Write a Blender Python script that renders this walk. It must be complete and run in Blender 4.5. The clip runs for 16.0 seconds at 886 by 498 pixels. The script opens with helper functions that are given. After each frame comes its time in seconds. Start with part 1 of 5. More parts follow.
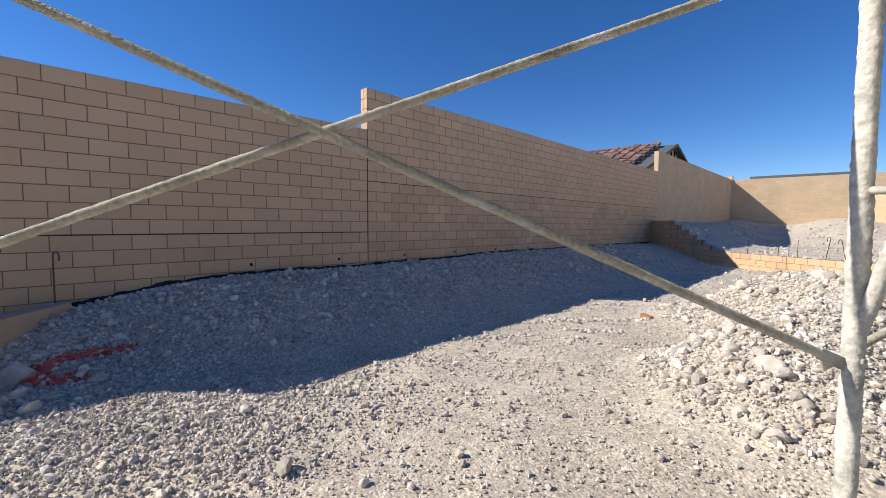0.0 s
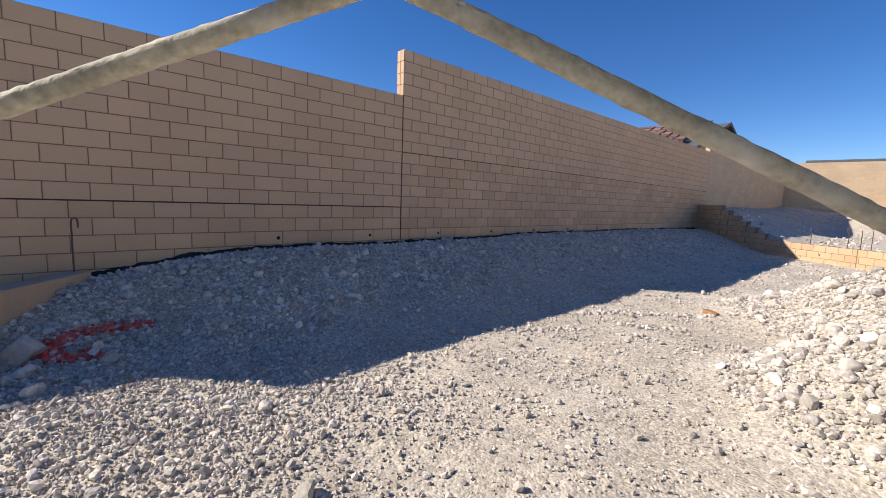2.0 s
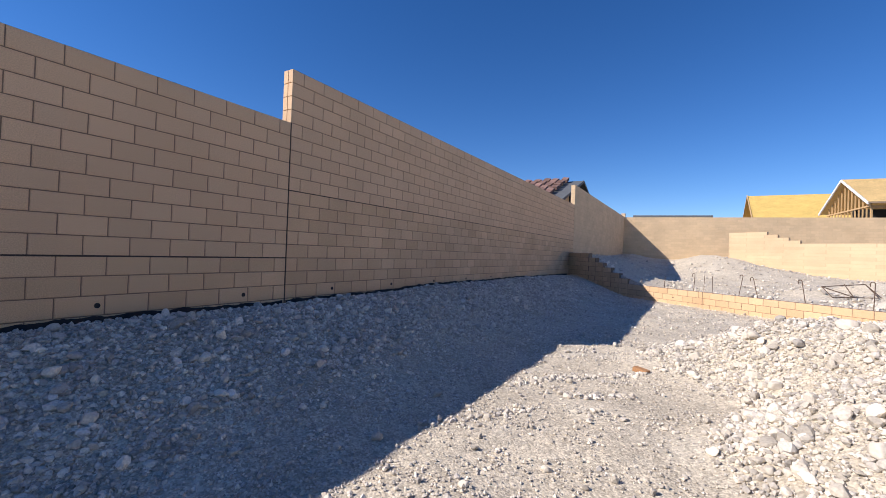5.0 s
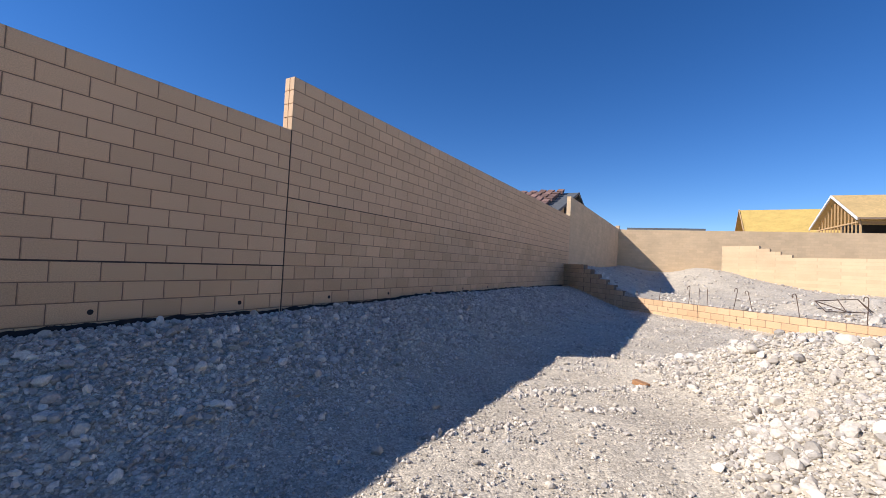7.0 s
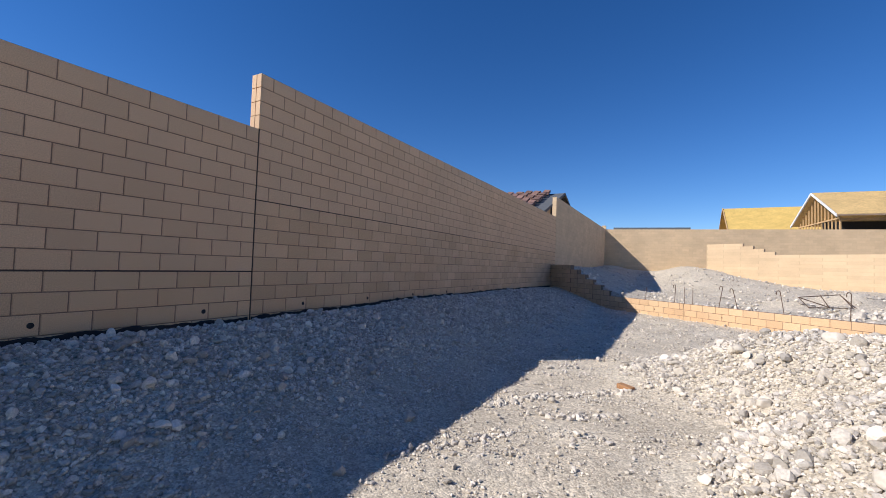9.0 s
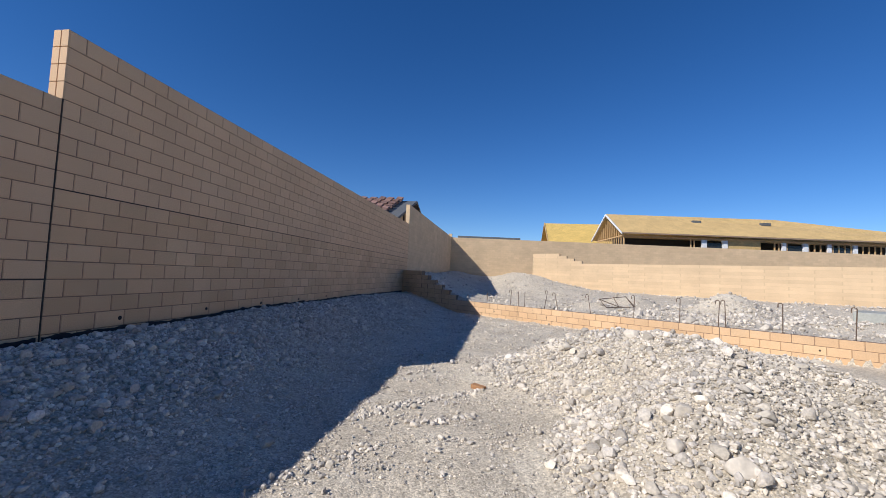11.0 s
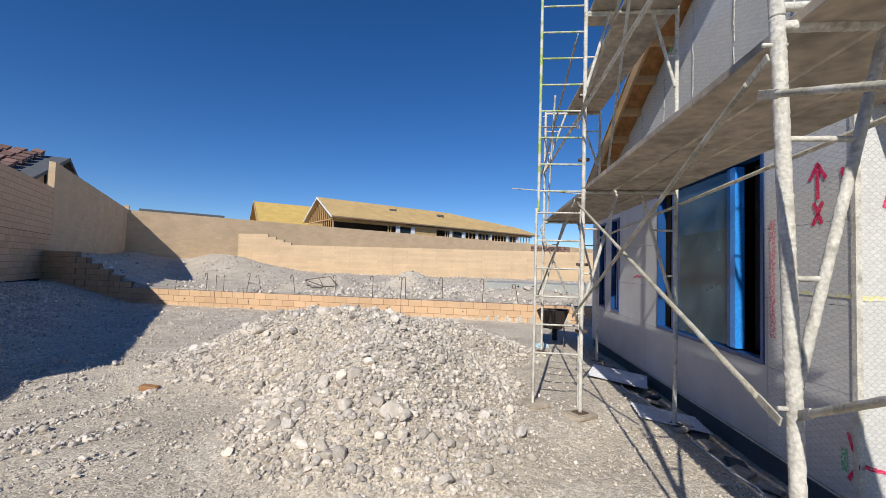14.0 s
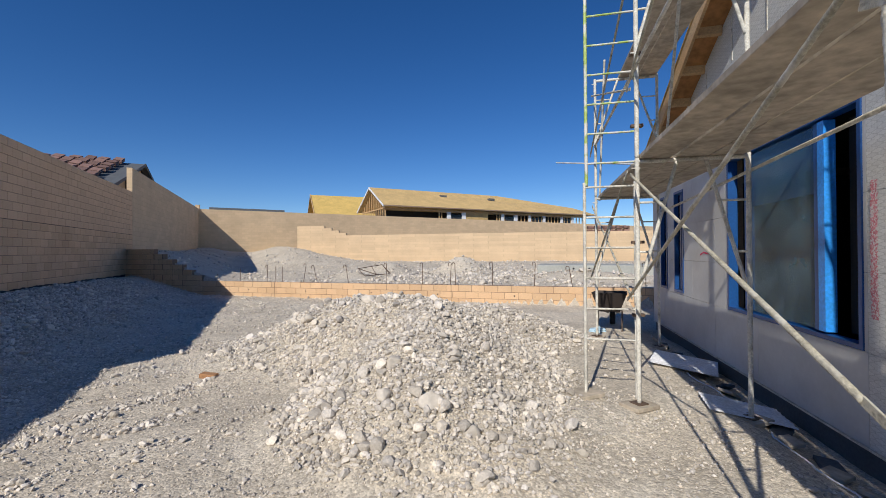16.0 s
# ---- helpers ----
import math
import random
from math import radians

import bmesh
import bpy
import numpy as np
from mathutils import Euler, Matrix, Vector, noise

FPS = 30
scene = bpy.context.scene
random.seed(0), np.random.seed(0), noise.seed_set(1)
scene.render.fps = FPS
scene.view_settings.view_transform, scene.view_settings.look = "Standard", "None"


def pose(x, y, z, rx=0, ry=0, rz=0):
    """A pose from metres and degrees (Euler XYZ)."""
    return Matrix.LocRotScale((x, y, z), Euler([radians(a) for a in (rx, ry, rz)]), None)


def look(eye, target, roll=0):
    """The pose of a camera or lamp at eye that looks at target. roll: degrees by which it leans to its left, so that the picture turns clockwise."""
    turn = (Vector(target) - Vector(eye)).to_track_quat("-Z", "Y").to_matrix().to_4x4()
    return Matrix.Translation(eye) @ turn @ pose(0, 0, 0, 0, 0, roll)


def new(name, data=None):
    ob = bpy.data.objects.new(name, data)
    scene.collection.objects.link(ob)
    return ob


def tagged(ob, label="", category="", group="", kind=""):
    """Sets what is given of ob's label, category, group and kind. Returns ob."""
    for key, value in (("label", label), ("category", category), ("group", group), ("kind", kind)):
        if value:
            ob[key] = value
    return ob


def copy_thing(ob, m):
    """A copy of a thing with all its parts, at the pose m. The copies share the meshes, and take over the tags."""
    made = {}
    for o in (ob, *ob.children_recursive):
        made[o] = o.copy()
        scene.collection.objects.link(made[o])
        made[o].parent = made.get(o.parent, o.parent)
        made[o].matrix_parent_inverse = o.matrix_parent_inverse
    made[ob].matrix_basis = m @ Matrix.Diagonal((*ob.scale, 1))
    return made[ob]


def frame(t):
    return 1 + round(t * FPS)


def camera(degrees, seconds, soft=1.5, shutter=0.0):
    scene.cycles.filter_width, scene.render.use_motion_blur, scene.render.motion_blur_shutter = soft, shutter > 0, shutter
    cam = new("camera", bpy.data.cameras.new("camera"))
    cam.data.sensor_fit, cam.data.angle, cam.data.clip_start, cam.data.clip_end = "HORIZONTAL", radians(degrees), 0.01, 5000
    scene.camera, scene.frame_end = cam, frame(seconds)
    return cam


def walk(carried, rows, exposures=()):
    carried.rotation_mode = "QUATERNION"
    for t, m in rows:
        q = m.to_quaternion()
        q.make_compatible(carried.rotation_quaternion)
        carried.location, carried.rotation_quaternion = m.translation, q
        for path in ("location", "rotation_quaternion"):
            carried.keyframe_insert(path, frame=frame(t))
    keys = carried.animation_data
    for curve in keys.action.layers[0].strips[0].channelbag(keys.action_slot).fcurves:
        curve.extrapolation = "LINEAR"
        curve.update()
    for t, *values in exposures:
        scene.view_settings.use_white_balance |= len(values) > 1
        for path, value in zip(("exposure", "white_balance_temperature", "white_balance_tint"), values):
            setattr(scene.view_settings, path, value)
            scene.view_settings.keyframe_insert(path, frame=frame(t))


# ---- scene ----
cam = camera(93.3, 16.0, 0.8)
PATH = [
    (0, (6.934, -2.68, 1.596), (5.543, -1.248, 1.483), 0.2),
    (0.5, (6.932, -2.664, 1.602), (5.63, -1.156, 1.418), 1.6),
    (1, (6.866, -2.663, 1.571), (5.569, -1.17, 1.274), 2.5),
    (1.5, (6.659, -2.581, 1.561), (5.253, -1.182, 1.301), 1.8),
    (2, (6.392, -2.407, 1.584), (4.921, -1.071, 1.36), 2.0),
    (2.5, (6.062, -2.255, 1.519), (4.65, -0.867, 1.233), 1.8),
    (3, (5.688, -2.042, 1.488), (4.25, -0.685, 1.189), 0.6),
    (3.5, (5.415, -1.859, 1.585), (3.974, -0.48, 1.447), 2.0),
    (4, (5.289, -1.846, 1.61), (4.071, -0.262, 1.526), 1.8),
    (4.5, (5.252, -1.87, 1.629), (4.204, -0.167, 1.621), 1.6),
    (7, (5.139, -1.888, 1.628), (4.136, -0.159, 1.691), 2.9),
    (7.5, (5.159, -1.866, 1.627), (4.172, -0.128, 1.693), 2.7),
    (8, (5.178, -1.72, 1.64), (4.173, 0.007, 1.71), 2.3),
    (8.2, (5.18, -1.66, 1.626), (4.162, 0.06, 1.702), 1.9),
    (10.3, (5.089, -1.572, 1.682), (4.495, 0.335, 1.783), 2.2),
    (10.5, (5.035, -1.586, 1.69), (4.531, 0.346, 1.798), 2.2),
    (11, (4.967, -1.639, 1.688), (4.679, 0.336, 1.812), 2.4),
    (11.5, (4.94, -1.682, 1.682), (4.85, 0.312, 1.818), 2.8),
    (12, (4.942, -1.752, 1.689), (5.047, 0.24, 1.83), 3.1),
    (12.5, (4.961, -1.773, 1.685), (5.283, 0.196, 1.824), 3.0),
    (13, (4.987, -1.778, 1.689), (5.539, 0.14, 1.815), 2.8),
    (13.5, (5.038, -1.785, 1.688), (5.823, 0.051, 1.798), 2.3),
    (14, (5.165, -1.774, 1.695), (6.155, -0.039, 1.779), 1.7),
    (14.5, (5.255, -1.755, 1.692), (6.394, -0.112, 1.752), 1.3),
    (15, (5.314, -1.72, 1.686), (6.525, -0.129, 1.723), 0.8),
    (15.5, (5.374, -1.698, 1.688), (6.487, -0.037, 1.717), 0.3),
    (16, (5.392, -1.652, 1.685), (6.156, 0.197, 1.696), -0.4),
]
walk(cam, [(t, look(e, g, r)) for t, e, g, r in PATH],
     [(0, 0.3, 6700, 12), (1, 0.22, 6800, 13), (2, 0.38, 6850, 14), (3.5, 0.7, 7000, 16), (4.5, 0.4, 6800, 15), (8, 0.3, 6600, 13), (11, 0.02, 6450, 11), (13, 0.03, 6500, 11), (14.5, -0.16, 6550, 10), (16, -0.17, 6550, 10)])

# ---- world, sun, exposure ----
SUN = Vector((-3.3, -3.0, 3.34)).normalized()
world = bpy.data.worlds.new("world")
scene.world = world
world.use_nodes = True
wn = world.node_tree
sky = wn.nodes.new("ShaderNodeTexSky")
sky.sky_type, sky.sun_disc = "NISHITA", False
sky.sun_elevation = math.asin(SUN.z)
sky.sun_rotation = math.atan2(SUN.x, SUN.y)
sky.altitude, sky.air_density, sky.dust_density, sky.ozone_density = 2200, 1.0, 0.0, 4.0
deep = wn.nodes.new("ShaderNodeHueSaturation")
deep.inputs["Hue"].default_value, deep.inputs["Saturation"].default_value, deep.inputs["Value"].default_value = 0.508, 1.26, 0.95
wn.links.new(sky.outputs["Color"], deep.inputs["Color"])
wn.links.new(deep.outputs["Color"], wn.nodes["Background"].inputs["Color"])
wn.nodes["Background"].inputs["Strength"].default_value = 0.12
sun = new("sun", bpy.data.lights.new("sun", "SUN"))
sun.data.energy, sun.data.angle, sun.data.color = 4.8, radians(0.53), (1.0, 0.945, 0.86)
sun.matrix_world = look(SUN * 50, (0, 0, 0))
scene.view_settings.exposure = 0.0


# ---- materials ----
def material(name, colour, rough=0.85, metal=0.0, grain=0.15, scale=40.0, stain=0.12, stain_scale=2.5, bump=0.3, dist=0.004,
             per=None, spread=0.12, tint=None, hue=None):
    """Principled material: fine grain and larger stains vary the colour, noise gives relief; per: 'object' or 'island' shifts each piece."""
    m = bpy.data.materials.new(name)
    m.use_nodes = True
    nt = m.node_tree
    N, L = nt.nodes, nt.links
    p = N["Principled BSDF"]
    p.inputs["Roughness"].default_value, p.inputs["Metallic"].default_value = rough, metal
    geo = N.new("ShaderNodeNewGeometry")
    fine = N.new("ShaderNodeTexNoise")
    fine.inputs["Scale"].default_value, fine.inputs["Detail"].default_value = scale, 6
    L.new(geo.outputs["Position"], fine.inputs["Vector"])
    big = N.new("ShaderNodeTexNoise")
    big.inputs["Scale"].default_value, big.inputs["Detail"].default_value = stain_scale, 4
    L.new(geo.outputs["Position"], big.inputs["Vector"])
    a = N.new("ShaderNodeMapRange")
    a.inputs["From Min"].default_value, a.inputs["From Max"].default_value = 0.3, 0.7
    a.inputs["To Min"].default_value, a.inputs["To Max"].default_value = 1 - grain, 1 + grain
    L.new(fine.outputs["Fac"], a.inputs["Value"])
    b = N.new("ShaderNodeMapRange")
    b.inputs["From Min"].default_value, b.inputs["From Max"].default_value = 0.3, 0.7
    b.inputs["To Min"].default_value, b.inputs["To Max"].default_value = 1 - stain, 1 + stain
    L.new(big.outputs["Fac"], b.inputs["Value"])
    f = N.new("ShaderNodeMath")
    f.operation = "MULTIPLY"
    L.new(a.outputs["Result"], f.inputs[0])
    L.new(b.outputs["Result"], f.inputs[1])
    out = f.outputs[0]
    if per:
        src = N.new("ShaderNodeObjectInfo").outputs["Random"] if per == "object" else geo.outputs["Random Per Island"]
        c = N.new("ShaderNodeMapRange")
        c.inputs["To Min"].default_value, c.inputs["To Max"].default_value = 1 - spread, 1 + spread
        L.new(src, c.inputs["Value"])
        g = N.new("ShaderNodeMath")
        g.operation = "MULTIPLY"
        L.new(out, g.inputs[0])
        L.new(c.outputs["Result"], g.inputs[1])
        out = g.outputs[0]
    mul = N.new("ShaderNodeMix")
    mul.data_type, mul.blend_type = "RGBA", "MULTIPLY"
    mul.inputs["Factor"].default_value = 1.0
    mul.inputs["A"].default_value = (*colour, 1)
    if hue:
        # a second tone, mixed in piece by piece
        k = N.new("ShaderNodeMath")
        k.operation = "MULTIPLY"
        L.new(src, k.inputs[0])
        k.inputs[1].default_value = 17.3
        fr = N.new("ShaderNodeMath")
        fr.operation = "FRACT"
        L.new(k.outputs[0], fr.inputs[0])
        hx = N.new("ShaderNodeMix")
        hx.data_type = "RGBA"
        L.new(fr.outputs[0], hx.inputs["Factor"])
        hx.inputs["A"].default_value, hx.inputs["B"].default_value = (*colour, 1), (*hue, 1)
        L.new(hx.outputs["Result"], mul.inputs["A"])
    L.new(out, mul.inputs["B"])
    col = mul.outputs["Result"]
    if tint:
        other, tscale, lo, hi = tint
        tn = N.new("ShaderNodeTexNoise")
        tn.inputs["Scale"].default_value, tn.inputs["Detail"].default_value = tscale, 5
        L.new(geo.outputs["Position"], tn.inputs["Vector"])
        tr = N.new("ShaderNodeMapRange")
        tr.inputs["From Min"].default_value, tr.inputs["From Max"].default_value = lo, hi
        L.new(tn.outputs["Fac"], tr.inputs["Value"])
        mx = N.new("ShaderNodeMix")
        mx.data_type = "RGBA"
        L.new(tr.outputs["Result"], mx.inputs["Factor"])
        L.new(col, mx.inputs["A"])
        mx.inputs["B"].default_value = (*other, 1)
        col = mx.outputs["Result"]
    L.new(col, p.inputs["Base Color"])
    if bump:
        bp = N.new("ShaderNodeBump")
        bp.inputs["Strength"].default_value, bp.inputs["Distance"].default_value = bump, dist
        L.new(fine.outputs["Fac"], bp.inputs["Height"])
        L.new(bp.outputs["Normal"], p.inputs["Normal"])
    return m


M_block = material("fence_block", (0.66, 0.455, 0.285), 0.95, scale=90, grain=0.13, stain=0.05, stain_scale=0.7, per="object", spread=0.045, bump=0.5, hue=(0.64, 0.435, 0.268))
M_block_i = material("fence_block_joined", (0.66, 0.455, 0.285), 0.95, scale=90, grain=0.13, stain=0.05, stain_scale=0.7, per="island", spread=0.045, bump=0.5, hue=(0.64, 0.435, 0.268))
M_rblock = material("retaining_block", (0.635, 0.44, 0.27), 0.95, scale=90, grain=0.14, stain=0.08, stain_scale=0.8, per="object", spread=0.075, bump=0.5, hue=(0.59, 0.395, 0.235))
M_rblock_i = material("retaining_block_joined", (0.635, 0.44, 0.27), 0.95, scale=90, grain=0.14, stain=0.08, stain_scale=0.8, per="island", spread=0.075, bump=0.5, hue=(0.59, 0.395, 0.235))
M_joint = material("dark_joint", (0.06, 0.045, 0.035), 0.95)
M_foot = material("black_foot_strip", (0.022, 0.016, 0.017), 0.75, grain=0.3, scale=30)
M_mortar = material("mortar", (0.23, 0.155, 0.105), 0.98, scale=120)
M_ground = material("ground_dirt", (0.52, 0.46, 0.37), 0.97, grain=0.22, scale=55, stain=0.14, stain_scale=0.8, bump=0.6, dist=0.008,
                    tint=((0.57, 0.515, 0.425), 1.1, 0.5, 0.68))


def pebbly(m, scale, depth, spread):
    """Adds packed pebbles: cells that differ in tone, domed in relief."""
    N, L = m.node_tree.nodes, m.node_tree.links
    p = N["Principled BSDF"]
    geo = N.new("ShaderNodeNewGeometry")
    for sc, k in ((scale, 1.0), (scale * 0.4, 0.6)):
        vo = N.new("ShaderNodeTexVoronoi")
        vo.inputs["Scale"].default_value = sc
        L.new(geo.outputs["Position"], vo.inputs["Vector"])
        bw = N.new("ShaderNodeSeparateColor")
        L.new(vo.outputs["Color"], bw.inputs[0])
        mr = N.new("ShaderNodeMapRange")
        mr.inputs["To Min"].default_value, mr.inputs["To Max"].default_value = 1 - spread * k, 1 + spread * k
        L.new(bw.outputs[0], mr.inputs["Value"])
        mx = N.new("ShaderNodeMix")
        mx.data_type, mx.blend_type = "RGBA", "MULTIPLY"
        mx.inputs["Factor"].default_value = 1.0
        L.new(p.inputs["Base Color"].links[0].from_socket, mx.inputs["A"])
        L.new(mr.outputs["Result"], mx.inputs["B"])
        L.new(mx.outputs["Result"], p.inputs["Base Color"])
        bp = N.new("ShaderNodeBump")
        bp.invert = True
        bp.inputs["Strength"].default_value, bp.inputs["Distance"].default_value = 0.7 * k, depth / k
        L.new(vo.outputs["Distance"], bp.inputs["Height"])
        L.new(p.inputs["Normal"].links[0].from_socket, bp.inputs["Normal"])
        L.new(bp.outputs["Normal"], p.inputs["Normal"])


pebbly(M_ground, 60, 0.006, 0.26)
M_gravel = material("gravel", (0.6, 0.54, 0.455), 0.93, grain=0.16, scale=60, per="island", spread=0.38, bump=0.5, hue=(0.5, 0.465, 0.425))
M_rock = material("rock", (0.56, 0.51, 0.44), 0.92, grain=0.14, scale=25, per="object", spread=0.2, bump=0.5, dist=0.006)
M_pipe = material("stucco_caked_steel", (0.62, 0.6, 0.53), 0.8, grain=0.2, scale=70, stain=0.2, stain_scale=9, bump=0.7, dist=0.006,
                  tint=((0.30, 0.29, 0.24), 11, 0.55, 0.72))
M_brace = material("crusted_brace", (0.44, 0.41, 0.32), 0.85, grain=0.25, scale=80, stain=0.25, stain_scale=9, bump=0.7, dist=0.006,
                   tint=((0.6, 0.58, 0.51), 7, 0.52, 0.66))
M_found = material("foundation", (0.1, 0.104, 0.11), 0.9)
M_plank = material("plank", (0.43, 0.37, 0.29), 0.88, grain=0.2, scale=12, stain=0.25, stain_scale=3)
M_osb = material("osb", (0.56, 0.39, 0.17), 0.85, grain=0.25, scale=9, stain=0.1, stain_scale=1)
M_stud = material("stud_lumber", (0.55, 0.36, 0.18), 0.8)
# near-black: paints the shade inside rooms and openings; also the wheel's rubber
M_dark = material("shade_black_rubber", (0.02, 0.02, 0.022), 0.9)
M_blue = material("blue_wrap", (0.01, 0.075, 0.26), 0.4)
M_white = material("house_wrap", (0.75, 0.76, 0.78), 0.6)
M_tile = material("roof_tile", (0.23, 0.135, 0.11), 0.85, per="object", spread=0.3)
M_slate = material("grey_roof", (0.10, 0.11, 0.12), 0.8)
M_steel = material("rebar", (0.16, 0.11, 0.08), 0.7, 0.5)
M_conc = material("concrete", (0.34, 0.33, 0.31), 0.9, scale=30)
M_foam = material("foam_board", (0.58, 0.58, 0.57), 0.6, grain=0.03, scale=20, stain=0.10, stain_scale=1.6, bump=0.05, tint=((0.5, 0.48, 0.46), 2.2, 0.62, 0.8))
M_lime = material("lime_paint", (0.36, 0.48, 0.12), 0.55, grain=0.15, scale=30, stain=0.2, stain_scale=8, tint=((0.62, 0.61, 0.56), 9, 0.42, 0.56), bump=0.4)
M_blue2 = material("bright_blue_tape", (0.03, 0.28, 0.8), 0.4)
M_tray = material("dark_tray", (0.035, 0.026, 0.022), 0.7)
M_cyan = material("pale_blue_plastic", (0.45, 0.62, 0.72), 0.35)
M_pad = material("pad_concrete", (0.36, 0.37, 0.34), 0.85, grain=0.12, scale=18, stain=0.15, stain_scale=0.9)
M_soffit = material("soffit_sheathing", (0.42, 0.2, 0.07), 0.8, grain=0.25, scale=10)
M_red = material("red_spray", (0.75, 0.03, 0.12), 0.7, grain=0.2, tint=((0.74, 0.5, 0.52), 70, 0.55, 0.75))
M_pink = material("faded_red_spray", (0.62, 0.22, 0.26), 0.8, grain=0.2, tint=((0.7, 0.66, 0.65), 60, 0.45, 0.6))
M_green = material("green_spray", (0.12, 0.5, 0.22), 0.7, tint=((0.7, 0.72, 0.7), 60, 0.45, 0.65))
M_yel = material("yellow_chalk", (0.72, 0.7, 0.3), 0.8, tint=((0.74, 0.74, 0.7), 50, 0.45, 0.6))
M_brick = material("brick", (0.36, 0.19, 0.09), 0.9, grain=0.2, scale=60)
M_redstone = material("red_painted_stone", (0.78, 0.07, 0.045), 0.75, per="island", spread=0.3, hue=(0.6, 0.2, 0.16))
M_osb2 = material("osb_yellow", (0.62, 0.43, 0.13), 0.85, grain=0.25, scale=9, stain=0.1, stain_scale=1)
M_fascia = material("fascia", (0.3, 0.22, 0.15), 0.85)


def laid(name, base, joint, bw, bh, mortar, depth, turn, zig=0.0):
    """A wall surface with running-bond joints drawn by a brick pattern, for walls that stay far off, and for staggered wire."""
    m = material(name, base, 0.9, grain=0.08, scale=60, stain=0.08, stain_scale=0.9)
    nt = m.node_tree
    N, L = nt.nodes, nt.links
    p = N["Principled BSDF"]
    geo = N.new("ShaderNodeNewGeometry")
    sep = N.new("ShaderNodeSeparateXYZ")
    L.new(geo.outputs["Position"], sep.inputs[0])
    u = N.new("ShaderNodeVectorMath")
    u.operation = "DOT_PRODUCT"
    u.inputs[1].default_value = (math.cos(turn), math.sin(turn), 0)
    L.new(geo.outputs["Position"], u.inputs[0])
    com = N.new("ShaderNodeCombineXYZ")
    L.new(u.outputs["Value"], com.inputs[0])
    zed = sep.outputs["Z"]
    if zig:
        # staggered cells with zigzag edges: hexagonal wire
        def step(op, src, k):
            nd = N.new("ShaderNodeMath")
            nd.operation = op
            L.new(src, nd.inputs[0])
            if k is not None:
                nd.inputs[1].default_value = k
            return nd.outputs[0]
        cu = step("COSINE", step("MULTIPLY", u.outputs["Value"], 2 * math.pi / bw), None)
        cz = step("COSINE", step("MULTIPLY", zed, math.pi / bh), None)
        pr = N.new("ShaderNodeMath")
        pr.operation = "MULTIPLY"
        L.new(cu, pr.inputs[0])
        L.new(cz, pr.inputs[1])
        ad = N.new("ShaderNodeMath")
        ad.operation = "ADD"
        L.new(zed, ad.inputs[0])
        L.new(step("MULTIPLY", pr.outputs[0], zig), ad.inputs[1])
        zed = ad.outputs[0]
    L.new(zed, com.inputs[1])
    br = N.new("ShaderNodeTexBrick")
    br.inputs["Scale"].default_value = 1.0
    br.inputs["Brick Width"].default_value, br.inputs["Row Height"].default_value = bw, bh
    br.inputs["Mortar Size"].default_value, br.inputs["Mortar Smooth"].default_value = mortar, 0.1
    br.inputs["Color1"].default_value, br.inputs["Color2"].default_value, br.inputs["Mortar"].default_value = (1.04, 1.04, 1.04, 1), (0.93, 0.93, 0.93, 1), (joint, joint, joint, 1)
    L.new(com.outputs[0], br.inputs["Vector"])
    old = p.inputs["Base Color"].links[0].from_socket
    mx = N.new("ShaderNodeMix")
    mx.data_type, mx.blend_type = "RGBA", "MULTIPLY"
    mx.inputs["Factor"].default_value = 1.0
    L.new(old, mx.inputs["A"])
    L.new(br.outputs["Color"], mx.inputs["B"])
    L.new(mx.outputs["Result"], p.inputs["Base Color"])
    bp = N.new("ShaderNodeBump")
    bp.inputs["Strength"].default_value, bp.inputs["Distance"].default_value = 0.6, depth
    bp.invert = joint < 0.95
    L.new(br.outputs["Fac"], bp.inputs["Height"])
    L.new(p.inputs["Normal"].links[0].from_socket, bp.inputs["Normal"])
    L.new(bp.outputs["Normal"], p.inputs["Normal"])
    return m


M_farblock = laid("far_block", (0.6, 0.448, 0.285), 0.87, 0.4064, 0.2032, 0.006, 0.006, 0.785)
M_lath = laid("wire_lath", (0.64, 0.64, 0.62), 0.8, 0.044, 0.024, 0.0028, 0.005, -0.2, 0.0055)


def glassy(name, colour, rough, mix, tone):
    """A thin sheet: part clear, part its own colour, with a glossy coat."""
    m = bpy.data.materials.new(name)
    m.use_nodes = True
    N, L = m.node_tree.nodes, m.node_tree.links
    p = N["Principled BSDF"]
    p.inputs["Base Color"].default_value, p.inputs["Roughness"].default_value = (*colour, 1), rough
    t = N.new("ShaderNodeBsdfTransparent")
    t.inputs["Color"].default_value = (*tone, 1)
    geo = N.new("ShaderNodeNewGeometry")
    no = N.new("ShaderNodeTexNoise")
    no.inputs["Scale"].default_value, no.inputs["Detail"].default_value = 3.0, 5
    L.new(geo.outputs["Position"], no.inputs["Vector"])
    mr = N.new("ShaderNodeMapRange")
    mr.inputs["From Min"].default_value, mr.inputs["From Max"].default_value = 0.3, 0.7
    mr.inputs["To Min"].default_value, mr.inputs["To Max"].default_value = max(0, mix - 0.15), min(1, mix + 0.15)
    L.new(no.outputs["Fac"], mr.inputs["Value"])
    mx = N.new("ShaderNodeMixShader")
    L.new(mr.outputs["Result"], mx.inputs["Fac"])
    L.new(p.outputs["BSDF"], mx.inputs[1])
    L.new(t.outputs["BSDF"], mx.inputs[2])
    L.new(mx.outputs["Shader"], N["Material Output"].inputs["Surface"])
    return m


